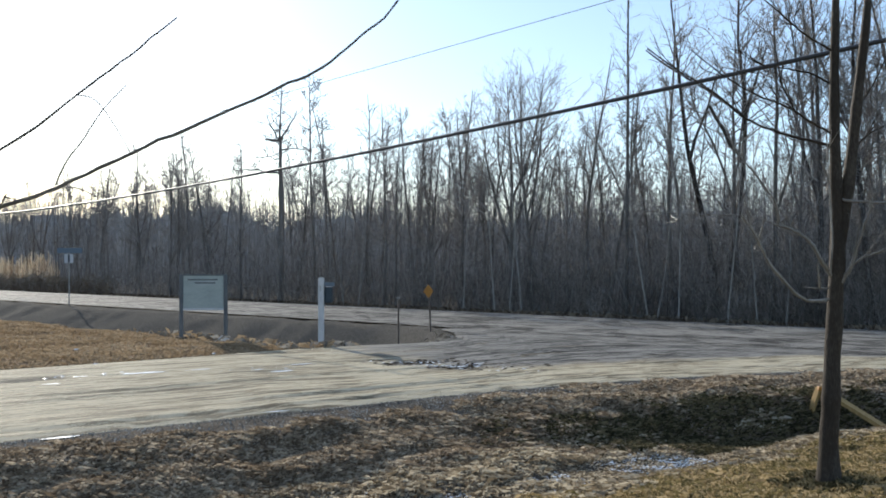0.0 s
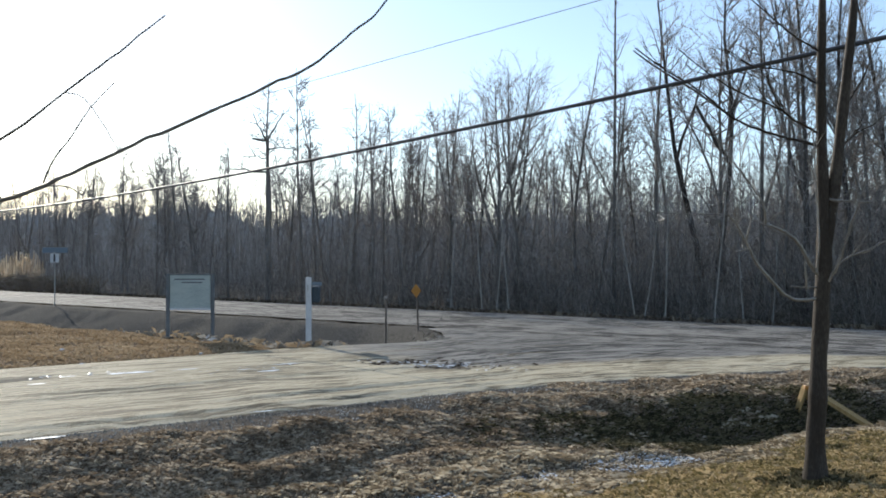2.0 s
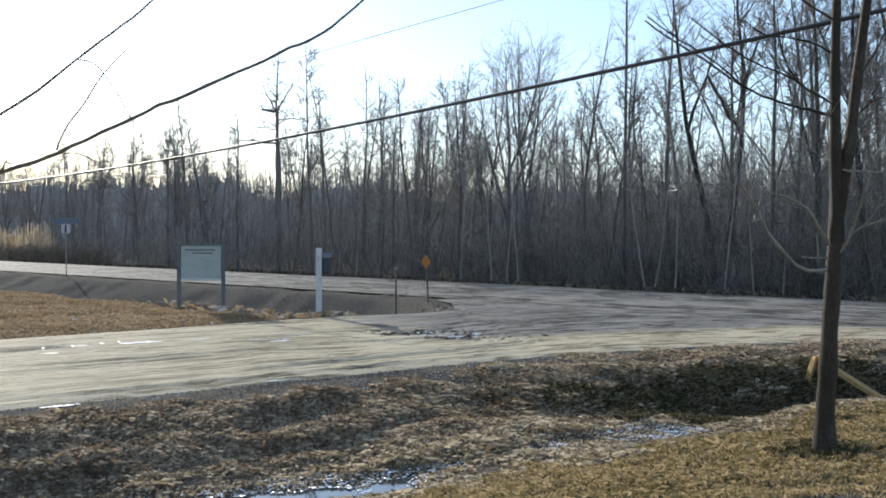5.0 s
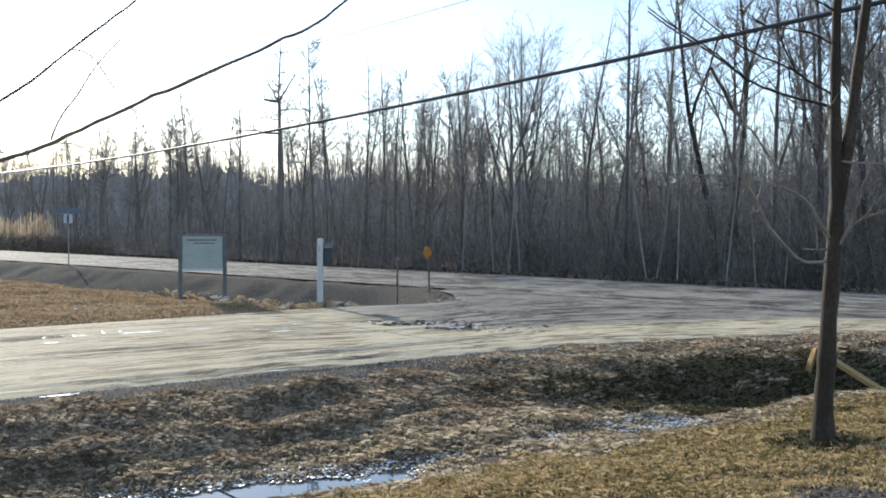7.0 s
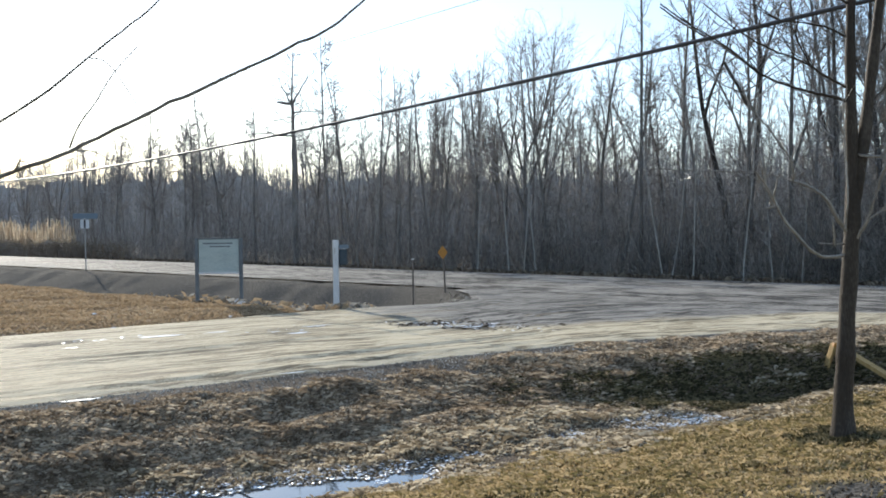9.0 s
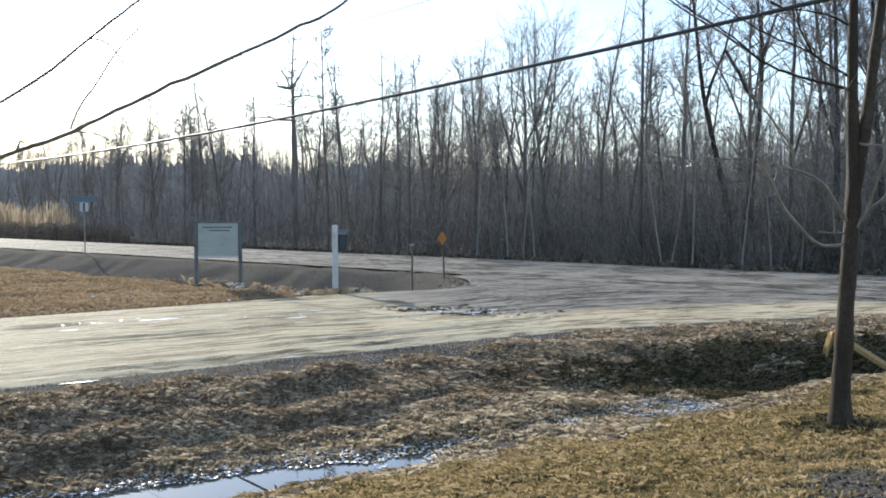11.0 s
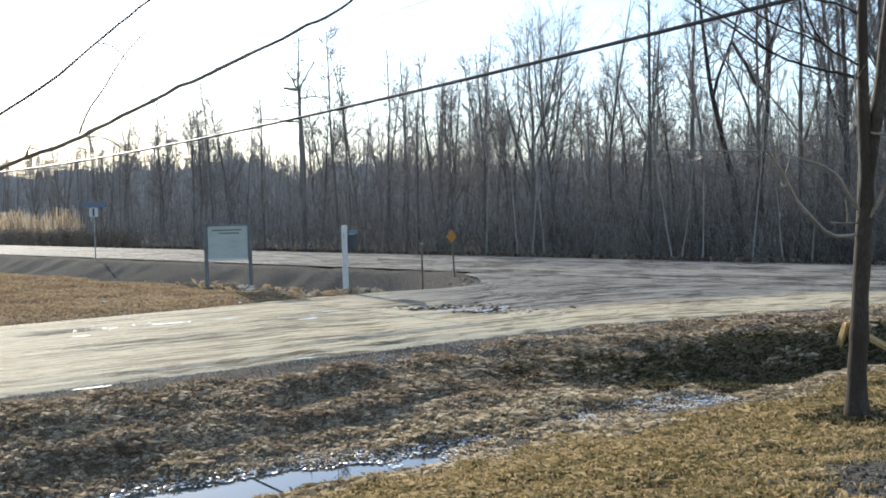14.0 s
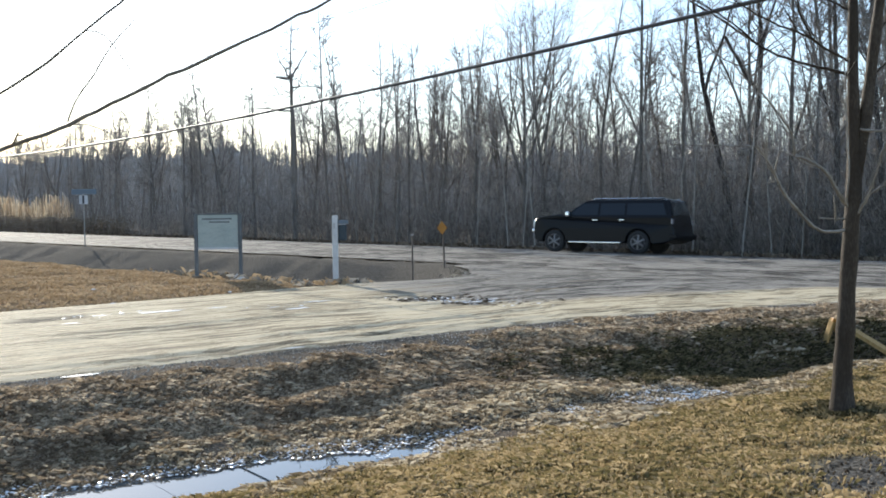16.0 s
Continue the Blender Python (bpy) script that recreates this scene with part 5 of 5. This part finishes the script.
def build_grass():
    edge = lambda x, y: line_dist(x, y, EDGE) + soft_noise(x, y, 0.5, 7) * 0.25 + soft_noise(x, y, 0.17, 8) * 0.15
    patch = lambda x, y: np.hypot((x - 3.3) / 1.5, (y - 6.75) / 1.15) + soft_noise(x, y, 0.3, 44) * 0.3
    x, y, z, r = lie(360000, -4.5, 9.5, 5.8, 17, lambda x, y: (edge(x, y) > 4.0) & (np.abs(x) < y * 0.51) & (patch(x, y) > 0.55 + 0.5 * np.random.default_rng(3).uniform(0, 1, len(x))), 51)
    clump = 1 + 0.45 * soft_noise(x, y, 0.28, 45) + 0.3 * soft_noise(x, y, 0.9, 46)
    stuff("lawn_grass", blades(x, y, z, r.uniform(0.03, 0.08, len(x)) * clump, r.uniform(0.004, 0.009, len(x)), r.uniform(0.3, 1.6, len(x))), M_LAWN, "short yellowed winter lawn grass", "grass")
    r = np.random.default_rng(67)
    a, d = r.uniform(0, 6.283, 1500), 0.1 + 0.45 * r.uniform(0, 1, 1500) ** 1.3
    x, y = 3.7 + np.cos(a) * d, 9.56 + np.sin(a) * d
    # the same darkened green, for the tufts and the shadow at the foot
    stuff("tree_foot_grass", blades(x, y, ground_z(x, y), r.uniform(0.06, 0.17, 1500) * (1.15 - d), r.uniform(0.004, 0.009, 1500), r.uniform(0.3, 1.0, 1500)), M_GREEN, "longer uncut grass round the foot of the tree", "grass")
    # dead grass in the ditch: sparse on the bank below the lane, matted at its foot
    clumpy = lambda x, y: soft_noise(x, y, 0.5, 47) + 0.6 * soft_noise(x, y, 0.2, 48)
    inside = lambda x, y: (np.abs(x) < y * 0.52) & (ground_z(x, y) > -0.612)
    x, y, z, r = lie(360000, -8, 10.5, 5.8, 19, lambda x, y: (edge(x, y) > 2.0) & (edge(x, y) < 4.4) & inside(x, y) & (clumpy(x, y) > -1.0), 52)
    stuff("ditch_grass", blades(x, y, z, r.uniform(0.03, 0.09, len(x)) * (1 + 0.5 * clumpy(x, y)) * np.clip((z + 0.62) / 0.12, 0.4, 1), r.uniform(0.003, 0.008, len(x)), r.uniform(0.7, 2.2, len(x))), M_DEAD, "matted dead grass at the foot of the bank", "grass")
    top = lambda x, y: np.clip((x * 0.788 + y * 0.616 - 9) / 3, 0, 1)
    x, y, z, r = lie(760000, -9, 10.5, 5.8, 19, lambda x, y: (edge(x, y) > 0.45 - 0.3 * top(x, y)) & (edge(x, y) < 2.3 + 0.9 * top(x, y)) & (inside(x, y) | (top(x, y) > 0.6)) & (np.abs(x) < y * 0.52) & (clumpy(x, y) > -1.2), 59)
    # the ditch's shaded end, where the shade is put in as darker blades
    damp_or_shade = (x * 0.788 + y * 0.616 + 1.1 * soft_noise(x, y, 0.8, 65) + 0.9 * soft_noise(x, y, 0.25, 68) + r.normal(0, 0.5, len(x)) > 9.6) & (edge(x, y) > 1.35 + 0.4 * soft_noise(x, y, 0.4, 66) + r.normal(0, 0.15, len(x)))
    g = r.uniform(0.02, 0.08, len(x))
    stuff("damp_grass", blades(x[damp_or_shade], y[damp_or_shade], z[damp_or_shade], g[damp_or_shade], r.uniform(0.004, 0.009, int(damp_or_shade.sum())), r.uniform(0.7, 2.2, int(damp_or_shade.sum()))), M_GREEN, "dark green grass with the deep ditch's shade in its colour", "grass")
    x, y, z = x[~damp_or_shade], y[~damp_or_shade], z[~damp_or_shade]
    stuff("bank_grass", blades(x, y, z, r.uniform(0.02, 0.075, len(x)) * (1 + 0.3 * clumpy(x, y)), r.uniform(0.003, 0.007, len(x)), r.uniform(0.8, 2.4, len(x))), M_BANK, "dark withered grass on the ditch bank", "grass")
    # brown grass on the corner, and tussocks before the road
    back = lambda x, y: -line_dist(x, y, BACK) + soft_noise(x, y, 0.6, 49) * 0.3
    across = lambda x, y: x * RN[0] + y * RN[1]
    x, y, z, r = lie(190000, -18, 1, 14, 42, lambda x, y: (back(x, y) > 0.15) & (across(x, y) < 15.4 + 0.5 * soft_noise(x, y, 1.1, 62)) & (x > -y * 0.51), 53)
    stuff("corner_grass", blades(x, y, z, r.uniform(0.03, 0.09, len(x)), r.uniform(0.008, 0.018, len(x)), r.uniform(0.6, 2.0, len(x))), M_CORNER, "short brown winter grass on the corner", "grass")
    r0 = np.random.default_rng(6)
    x, y, z, r = lie(330000, -26, 1, 18, 55, lambda x, y: (back(x, y) > 0.1) & (across(x, y) > 14.6) & (across(x, y) < 23.35) & (r0.uniform(0, 1, len(x)) < 1.3 - 0.045 * y) & (x > -y * 0.51), 54)
    tuft = 1 + 0.6 * soft_noise(x / 1.6, y, 0.7, 69)
    edge_row = np.exp(-((across(x, y) - 15.3) / 0.7) ** 2)
    pale = r.uniform(0, 1, len(x)) < 0.75 * edge_row
    h = r.uniform(0.05, 0.17, len(x)) * tuft * (1 + 0.9 * edge_row)
    w = r.uniform(0.012, 0.028, len(x))
    n = r.uniform(0.5, 1.7, len(x))
    stuff("verge_grass", blades(x[~pale], y[~pale], z[~pale], h[~pale], w[~pale], n[~pale]), M_VERGE, "rough withered grass in the roadside ditch", "grass")
    stuff("tussock_grass", blades(x[pale], y[pale], z[pale], h[pale], w[pale], n[pale]), M_CORNER, "pale tussocks along the brink of the roadside ditch", "grass")
    # the strip at the foot of the wood
    us = np.random.default_rng(55)
    u, n = us.uniform(-30, 70, 22000), 32.75 + us.uniform(0, 1, 22000) ** 1.5 * 4
    p = RD[None] * u[:, None] + RN[None] * n[:, None]
    stuff("woodside_grass", blades(p[:, 0], p[:, 1], ground_z(p[:, 0], p[:, 1]), us.uniform(0.08, 0.4, len(u)), us.uniform(0.012, 0.025, len(u)), us.uniform(0.2, 1.0, len(u))), M_LITTER, "tall dead grass at the foot of the wood", "grass")
    # loose stones along the lane, fallen leaves in the ditch
    x, y, z, r = lie(210000, -9, 10.5, 6.5, 19.5, lambda x, y: (line_dist(x, y, EDGE) > -0.12) & (edge(x, y) < 1.9) & (np.abs(x) < y * 0.52), 56)
    some = r.uniform(0, 1, len(x)) < np.clip(1.2 - np.abs(edge(x, y) - 0.3) / 1.4, 0.06, 1)
    x, y, z = x[some], y[some], z[some]
    stuff("loose_gravel", flecks(x, y, np.maximum(z, np.where(line_dist(x, y, EDGE) < 0, -0.03 + 0.03 * np.clip(-line_dist(x, y, EDGE) / 0.35, 0, 1), -9)), 0.008 + 0.028 * r.uniform(0, 1, len(x)) ** 3), M_GRAVEL, "loose grey stones along the lane's edge", "gravel")
    x, y, z, r = lie(8000, 1.5, 6.5, 5.9, 9, lambda x, y: (patch(x, y) < 1.2) & (np.abs(x) < y * 0.51), 57)
    stuff("bare_stones", flecks(x, y, z, 0.01 + 0.035 * r.uniform(0, 1, len(x)) ** 3), M_STONE, "dark wet stones on a bare patch of lawn", "gravel")
    x, y, z, r = lie(90000, -8, 10, 5.9, 18, lambda x, y: (edge(x, y) > 0.5) & (edge(x, y) < 5.0) & (np.abs(x) < y * 0.52) & (soft_noise(x, y, 0.6, 58) > 0.0 - 0.9 * (np.abs(edge(x, y) - 3.4) < 0.8)) & (ground_z(x, y) > -0.605), 58)
    stuff("fallen_leaves", flecks(x, y, np.maximum(z, -0.588) + r.uniform(0.0, 0.03, len(x)), r.uniform(0.008, 0.024, len(x)), 0.2), M_LEAF, "curled pale leaves lying in the ditch", "leaves")

    # churned ground in the lane's mouth: frozen clods and chips of ice
    r = np.random.default_rng(88)
    x, y = r.normal(-0.1, 0.75, 420), r.normal(19.35, 0.5, 420)
    x, y = x + (19.35 - y) * 0.4, y
    stuff("frozen_clods", flecks(x, y, np.full(420, -0.004), 0.03 + 0.16 * r.uniform(0, 1, 420) ** 2.5, 0.14), M_STONE, "dark frozen clods churned up in the lane", "soil")
    k = r.uniform(0, 1, 260)
    cx, cy = np.where(k < 0.6, r.normal(0.0, 0.7, 260), r.uniform(-6.8, -2.4, 260)), r.normal(0, 0.3, 260)
    cy = np.where(k < 0.6, 19.2 - 0.4 * cx + cy, 18.4 + 0.5 * (cx + 3.9) + cy * 1.2)
    stuff("ice_chips", flecks(cx, cy, np.full(260, 0.004), 0.02 + 0.08 * r.uniform(0, 1, 260) ** 3, 0.1), bpy.data.materials["ice_and_glint"], "chips of white ice scattered on the lane", "ice")
    # white flakes added on the shore of the pools, in place of sun glints
    r = np.random.default_rng(77)
    a, d = r.uniform(0, 6.283, 700), r.uniform(0.3, 1.15, 700)
    px, py = 2.65 + np.cos(a) * d * 0.75, 12.7 + np.sin(a) * d * 0.5
    w, a = r.uniform(-3.5, 5.0, 9000), radians(38)
    off = r.normal(0, 0.5, 9000) - 0.1
    qx, qy = -2.6 + math.cos(a) * w - math.sin(a) * off, 8.95 + math.sin(a) * w + math.cos(a) * off
    x, y = np.concatenate([px, qx]), np.concatenate([py, qy])
    z = ground_z(x, y)
    ok = (np.abs(z + 0.575) < 0.035) | ((z < -0.52) & (soft_noise(x, y, 0.35, 78) > 0.35) & (np.hypot(x - 2.65, y - 12.7) < 1.2))
    x, y, z = x[ok], y[ok], z[ok]
    stuff("ice_flakes", flecks(x, y, np.maximum(z, -0.588) + 0.015, 0.012 + 0.045 * r.uniform(0, 1, len(x)) ** 2, 0.09), bpy.data.materials["ice_and_glint"], "white flakes put in for glints on the pools' shore", "ice")


build_wood()
build_undergrowth()
build_grass()


# ---- the black car ----
def build_car():
    paint = plain("black_car_paint", (0.006, 0.007, 0.009), 0.2, spec=0.16)
    glass = plain("tinted_glass", (0.008, 0.013, 0.018), 0.08, spec=0.35)
    chrome = plain("chrome", (0.75, 0.76, 0.78), 0.12, 1.0)
    alloy = plain("alloy", (0.2, 0.2, 0.21), 0.4, 1.0)
    rubber = plain("tyre_rubber", (0.018, 0.018, 0.018), 0.85)
    trim = plain("black_plastic", (0.015, 0.015, 0.016), 0.6)
    lamp = plain("headlamp_lens", (0.75, 0.78, 0.8), 0.1, spec=0.8)
    red = plain("tail_lamp", (0.16, 0.15, 0.16), 0.15, spec=0.8)
    root = new("black_suv")
    W = 1.0
    # body in side view: x runs to the tail, z up
    lower = [(-2.34, 0.36), (-2.49, 0.5), (-2.54, 0.7), (-2.53, 1.0), (-2.5, 1.17), (-2.38, 1.26), (-1.5, 1.38), (-1.2, 1.33), (2.8, 1.32), (2.87, 1.0), (2.93, 0.72), (2.9, 0.48), (2.55, 0.38)]
    arch = lambda cx: [(cx + 0.47 * math.cos(a), 0.38 + 0.47 * math.sin(a)) for a in np.linspace(0, math.pi, 11)]
    outline = lower + [(2.2, 0.34)] + arch(1.62)[0:] + [(0.6, 0.34), (-0.6, 0.34)] + arch(-1.68)
    bm = bmesh.new()
    for side in (-W, W):
        bm.faces.new([bm.verts.new((x, side * (1 - 0.06 * max(0, (abs(x) - 2.3)) / 0.5), z)) for x, z in outline])
    bm.faces.ensure_lookup_table()
    a, b = bm.faces[0], bm.faces[1]
    va, vb = list(a.verts), list(b.verts)
    for i in range(len(va)):
        j = (i + 1) % len(va)
        bm.faces.new((va[i], va[j], vb[j], vb[i]))
    bmesh.ops.recalc_face_normals(bm, faces=bm.faces)
    edges = [e for f in (a, b) for e in f.edges]
    bmesh.ops.bevel(bm, geom=edges, offset=0.05, segments=3, affect="EDGES", profile=0.6)
    body = part("body", bm, paint, root)
    # cabin: sides lean in towards the roof
    bm = bmesh.new()
    rings = [(1.25, -1.4, 2.82, 0.975), (1.34, -1.3, 2.8, 0.96), (1.8, -0.62, 2.7, 0.83), (1.88, -0.46, 2.66, 0.8), (1.93, 0.05, 2.5, 0.7)]
    loops = []
    for z, x0, x1, w in rings:
        loops.append([bm.verts.new(p) for p in ((x0 + 0.06, -w, z), (x1 - 0.08, -w, z), (x1, -w * 0.88, z), (x1, w * 0.88, z), (x1 - 0.08, w, z), (x0 + 0.06, w, z), (x0, w * 0.85, z), (x0, -w * 0.85, z))])
    for l0, l1 in zip(loops[:-1], loops[1:]):
        for i in range(8):
            j = (i + 1) % 8
            bm.faces.new((l0[i], l0[j], l1[j], l1[i]))
    bm.faces.new(loops[-1])
    bmesh.ops.recalc_face_normals(bm, faces=bm.faces)
    part("cabin", bm, paint, root)

    def pane(pts, name="window"):
        bm = bmesh.new()
        f = bm.faces.new([bm.verts.new(p) for p in pts])
        r = bmesh.ops.extrude_face_region(bm, geom=[f])
        n = f.normal if f.normal.length else Vector((0, 1, 0))
        f.normal_update()
        bmesh.ops.translate(bm, verts=[v for v in r["geom"] if isinstance(v, bmesh.types.BMVert)], vec=f.normal * 0.008)
        bmesh.ops.recalc_face_normals(bm, faces=bm.faces)
        part(name, bm, glass, root, "dark tinted glass")

    def side_y(z):
        return np.interp(z, [1.25, 1.34, 1.8, 1.88], [0.975, 0.96, 0.83, 0.8]) + 0.004

    for s in (-1, 1):
        for x0, x1, t0, t1 in ((-1.1, 0.06, -0.55, 0.06), (0.14, 1.1, 0.14, 1.08), (1.18, 2.66, 1.16, 2.48)):
            pane([(x0, s * side_y(1.35), 1.35), (x1, s * side_y(1.35), 1.35), (t1, s * side_y(1.77), 1.77), (t0, s * side_y(1.77), 1.77)])
        part("roof_rail", rod(rod(bmesh.new(), (-0.2, s * 0.72, 1.945), (2.5, s * 0.72, 1.945), 0.014, None, 8), (-0.2, s * 0.72, 1.88), (-0.2, s * 0.72, 1.945), 0.02, None, 6), chrome, root, "bright roof rail")
        part("side_step", box(bmesh.new(), (-1.05, s * 1.02 - 0.05, 0.35), (1.0, s * 1.02 + 0.05, 0.4), 0.015), chrome, root, "bright running board")
        part("door_handle", box(bmesh.new(), (-0.12, s * 1.01 - 0.015, 1.15), (0.08, s * 1.01 + 0.015, 1.19), 0.008), chrome, root, "chrome handle")
        part("door_handle", box(bmesh.new(), (0.92, s * 1.01 - 0.015, 1.16), (1.12, s * 1.01 + 0.015, 1.2), 0.008), chrome, root, "chrome handle")
        part("mirror", box(bmesh.new(), (-1.12, s * 1.1 - 0.11, 1.3), (-0.98, s * 1.1 + 0.11, 1.48), 0.04), chrome, root, "bright door mirror")
        part("headlight", box(bmesh.new(), (-2.58, s * 0.74 - 0.2, 0.9), (-2.28, s * 0.74 + 0.26, 1.17), 0.03), lamp, root, "clear headlight")
        part("taillight", box(bmesh.new(), (2.81, s * 0.9 - 0.05, 1.04), (2.89, s * 0.9 + 0.08, 1.22), 0.02), red, root, "clear taillight")
    pane([(-1.27, -0.8, 1.37), (-1.27, 0.8, 1.37), (-0.66, 0.7, 1.78), (-0.66, -0.7, 1.78)], "windscreen")
    pane([(2.805, 0.78, 1.36), (2.805, -0.78, 1.36), (2.71, -0.7, 1.78), (2.71, 0.7, 1.78)], "rear_window")
    part("front_bumper", box(bmesh.new(), (-2.63, -0.97, 0.72), (-2.35, 0.97, 0.86), 0.05), chrome, root, "bright front bumper bar")
    part("rear_bumper", box(bmesh.new(), (2.75, -0.95, 0.52), (3.02, 0.95, 0.72), 0.05), paint, root)
    part("grille", box(bmesh.new(), (-2.59, -0.5, 0.9), (-2.45, 0.5, 1.14), 0.02), chrome, root, "chrome grille")
    wheels = []
    for cx in (-1.68, 1.62):
        for s in (-1, 1):
            wheel = new("wheel")
            wheel.parent = root
            wheel.matrix_basis = pose(cx, s * 0.86, 0.4)
            bm = bmesh.new()
            prof = [(0.27, -0.12), (0.37, -0.13), (0.4, -0.1), (0.405, 0.0), (0.4, 0.1), (0.37, 0.13), (0.27, 0.12)]
            rings = []
            for a in np.linspace(0, 2 * math.pi, 28, endpoint=False):
                rings.append([bm.verts.new((r * math.cos(a), y, r * math.sin(a))) for r, y in prof])
            for i in range(28):
                for j in range(6):
                    bm.faces.new((rings[i][j], rings[(i + 1) % 28][j], rings[(i + 1) % 28][j + 1], rings[i][j + 1]))
            part("tyre", bm, rubber, wheel, "black rubber tyre", True)
            bm = bmesh.new()
            bmesh.ops.create_cone(bm, cap_ends=True, segments=28, radius1=0.275, radius2=0.275, depth=0.12, matrix=pose(0, s * 0.0, 0, 90))
            part("barrel", bm, trim, wheel)
            bm = bmesh.new()
            for a in range(6):
                ang = a * math.pi / 3
                rod(bm, (0, s * 0.08, 0), (0.26 * math.cos(ang), s * 0.075, 0.26 * math.sin(ang)), 0.05, 0.035, 6)
            bmesh.ops.create_cone(bm, cap_ends=True, segments=16, radius1=0.07, radius2=0.05, depth=0.06, matrix=pose(0, s * 0.09, 0, 90))
            for a in np.linspace(0, 2 * math.pi, 28, endpoint=False):
                b2 = a + 2 * math.pi / 28
                rod(bm, (0.265 * math.cos(a), s * 0.085, 0.265 * math.sin(a)), (0.265 * math.cos(b2), s * 0.085, 0.265 * math.sin(b2)), 0.02, None, 5)
            part("rim", bm, alloy, wheel, "bright alloy rim with six spokes")
            wheels.append((wheel, cx, s))
    tagged(root, "large black sport utility car driving along the road", "car")
    return root, wheels


car, wheels = build_car()
CAR_N, CAR_SPEED, CAR_END = 30.7, 21.8, 20.5


def motions():
    # the nose points along -x in its own space
    tilt = math.degrees(math.atan2(0.19, ROAD_FAR - ROAD_CROWN))
    rows = []
    for i in range(0, 17):
        u = CAR_END - CAR_SPEED * (16 - i)
        p = RD * u + RN * CAR_N
        rows.append((float(i), pose(float(p[0]), float(p[1]), float(road_z(CAR_N)), 0, 0, 8 - ROAD_DEG) @ pose(0, 0, 0, -tilt)))
    walk(car, rows)
    step = 1 / FPS
    spin = math.degrees(CAR_SPEED * step / 0.405) % 60   # six equal spokes: a turn of sixty degrees looks the same
    for wheel, cx, s in wheels:
        walk(wheel, [(i * step, pose(cx, s * 0.86, 0.4, 0, -(spin * i) % 360, 0)) for i in range(16 * FPS + 1)])


motions()
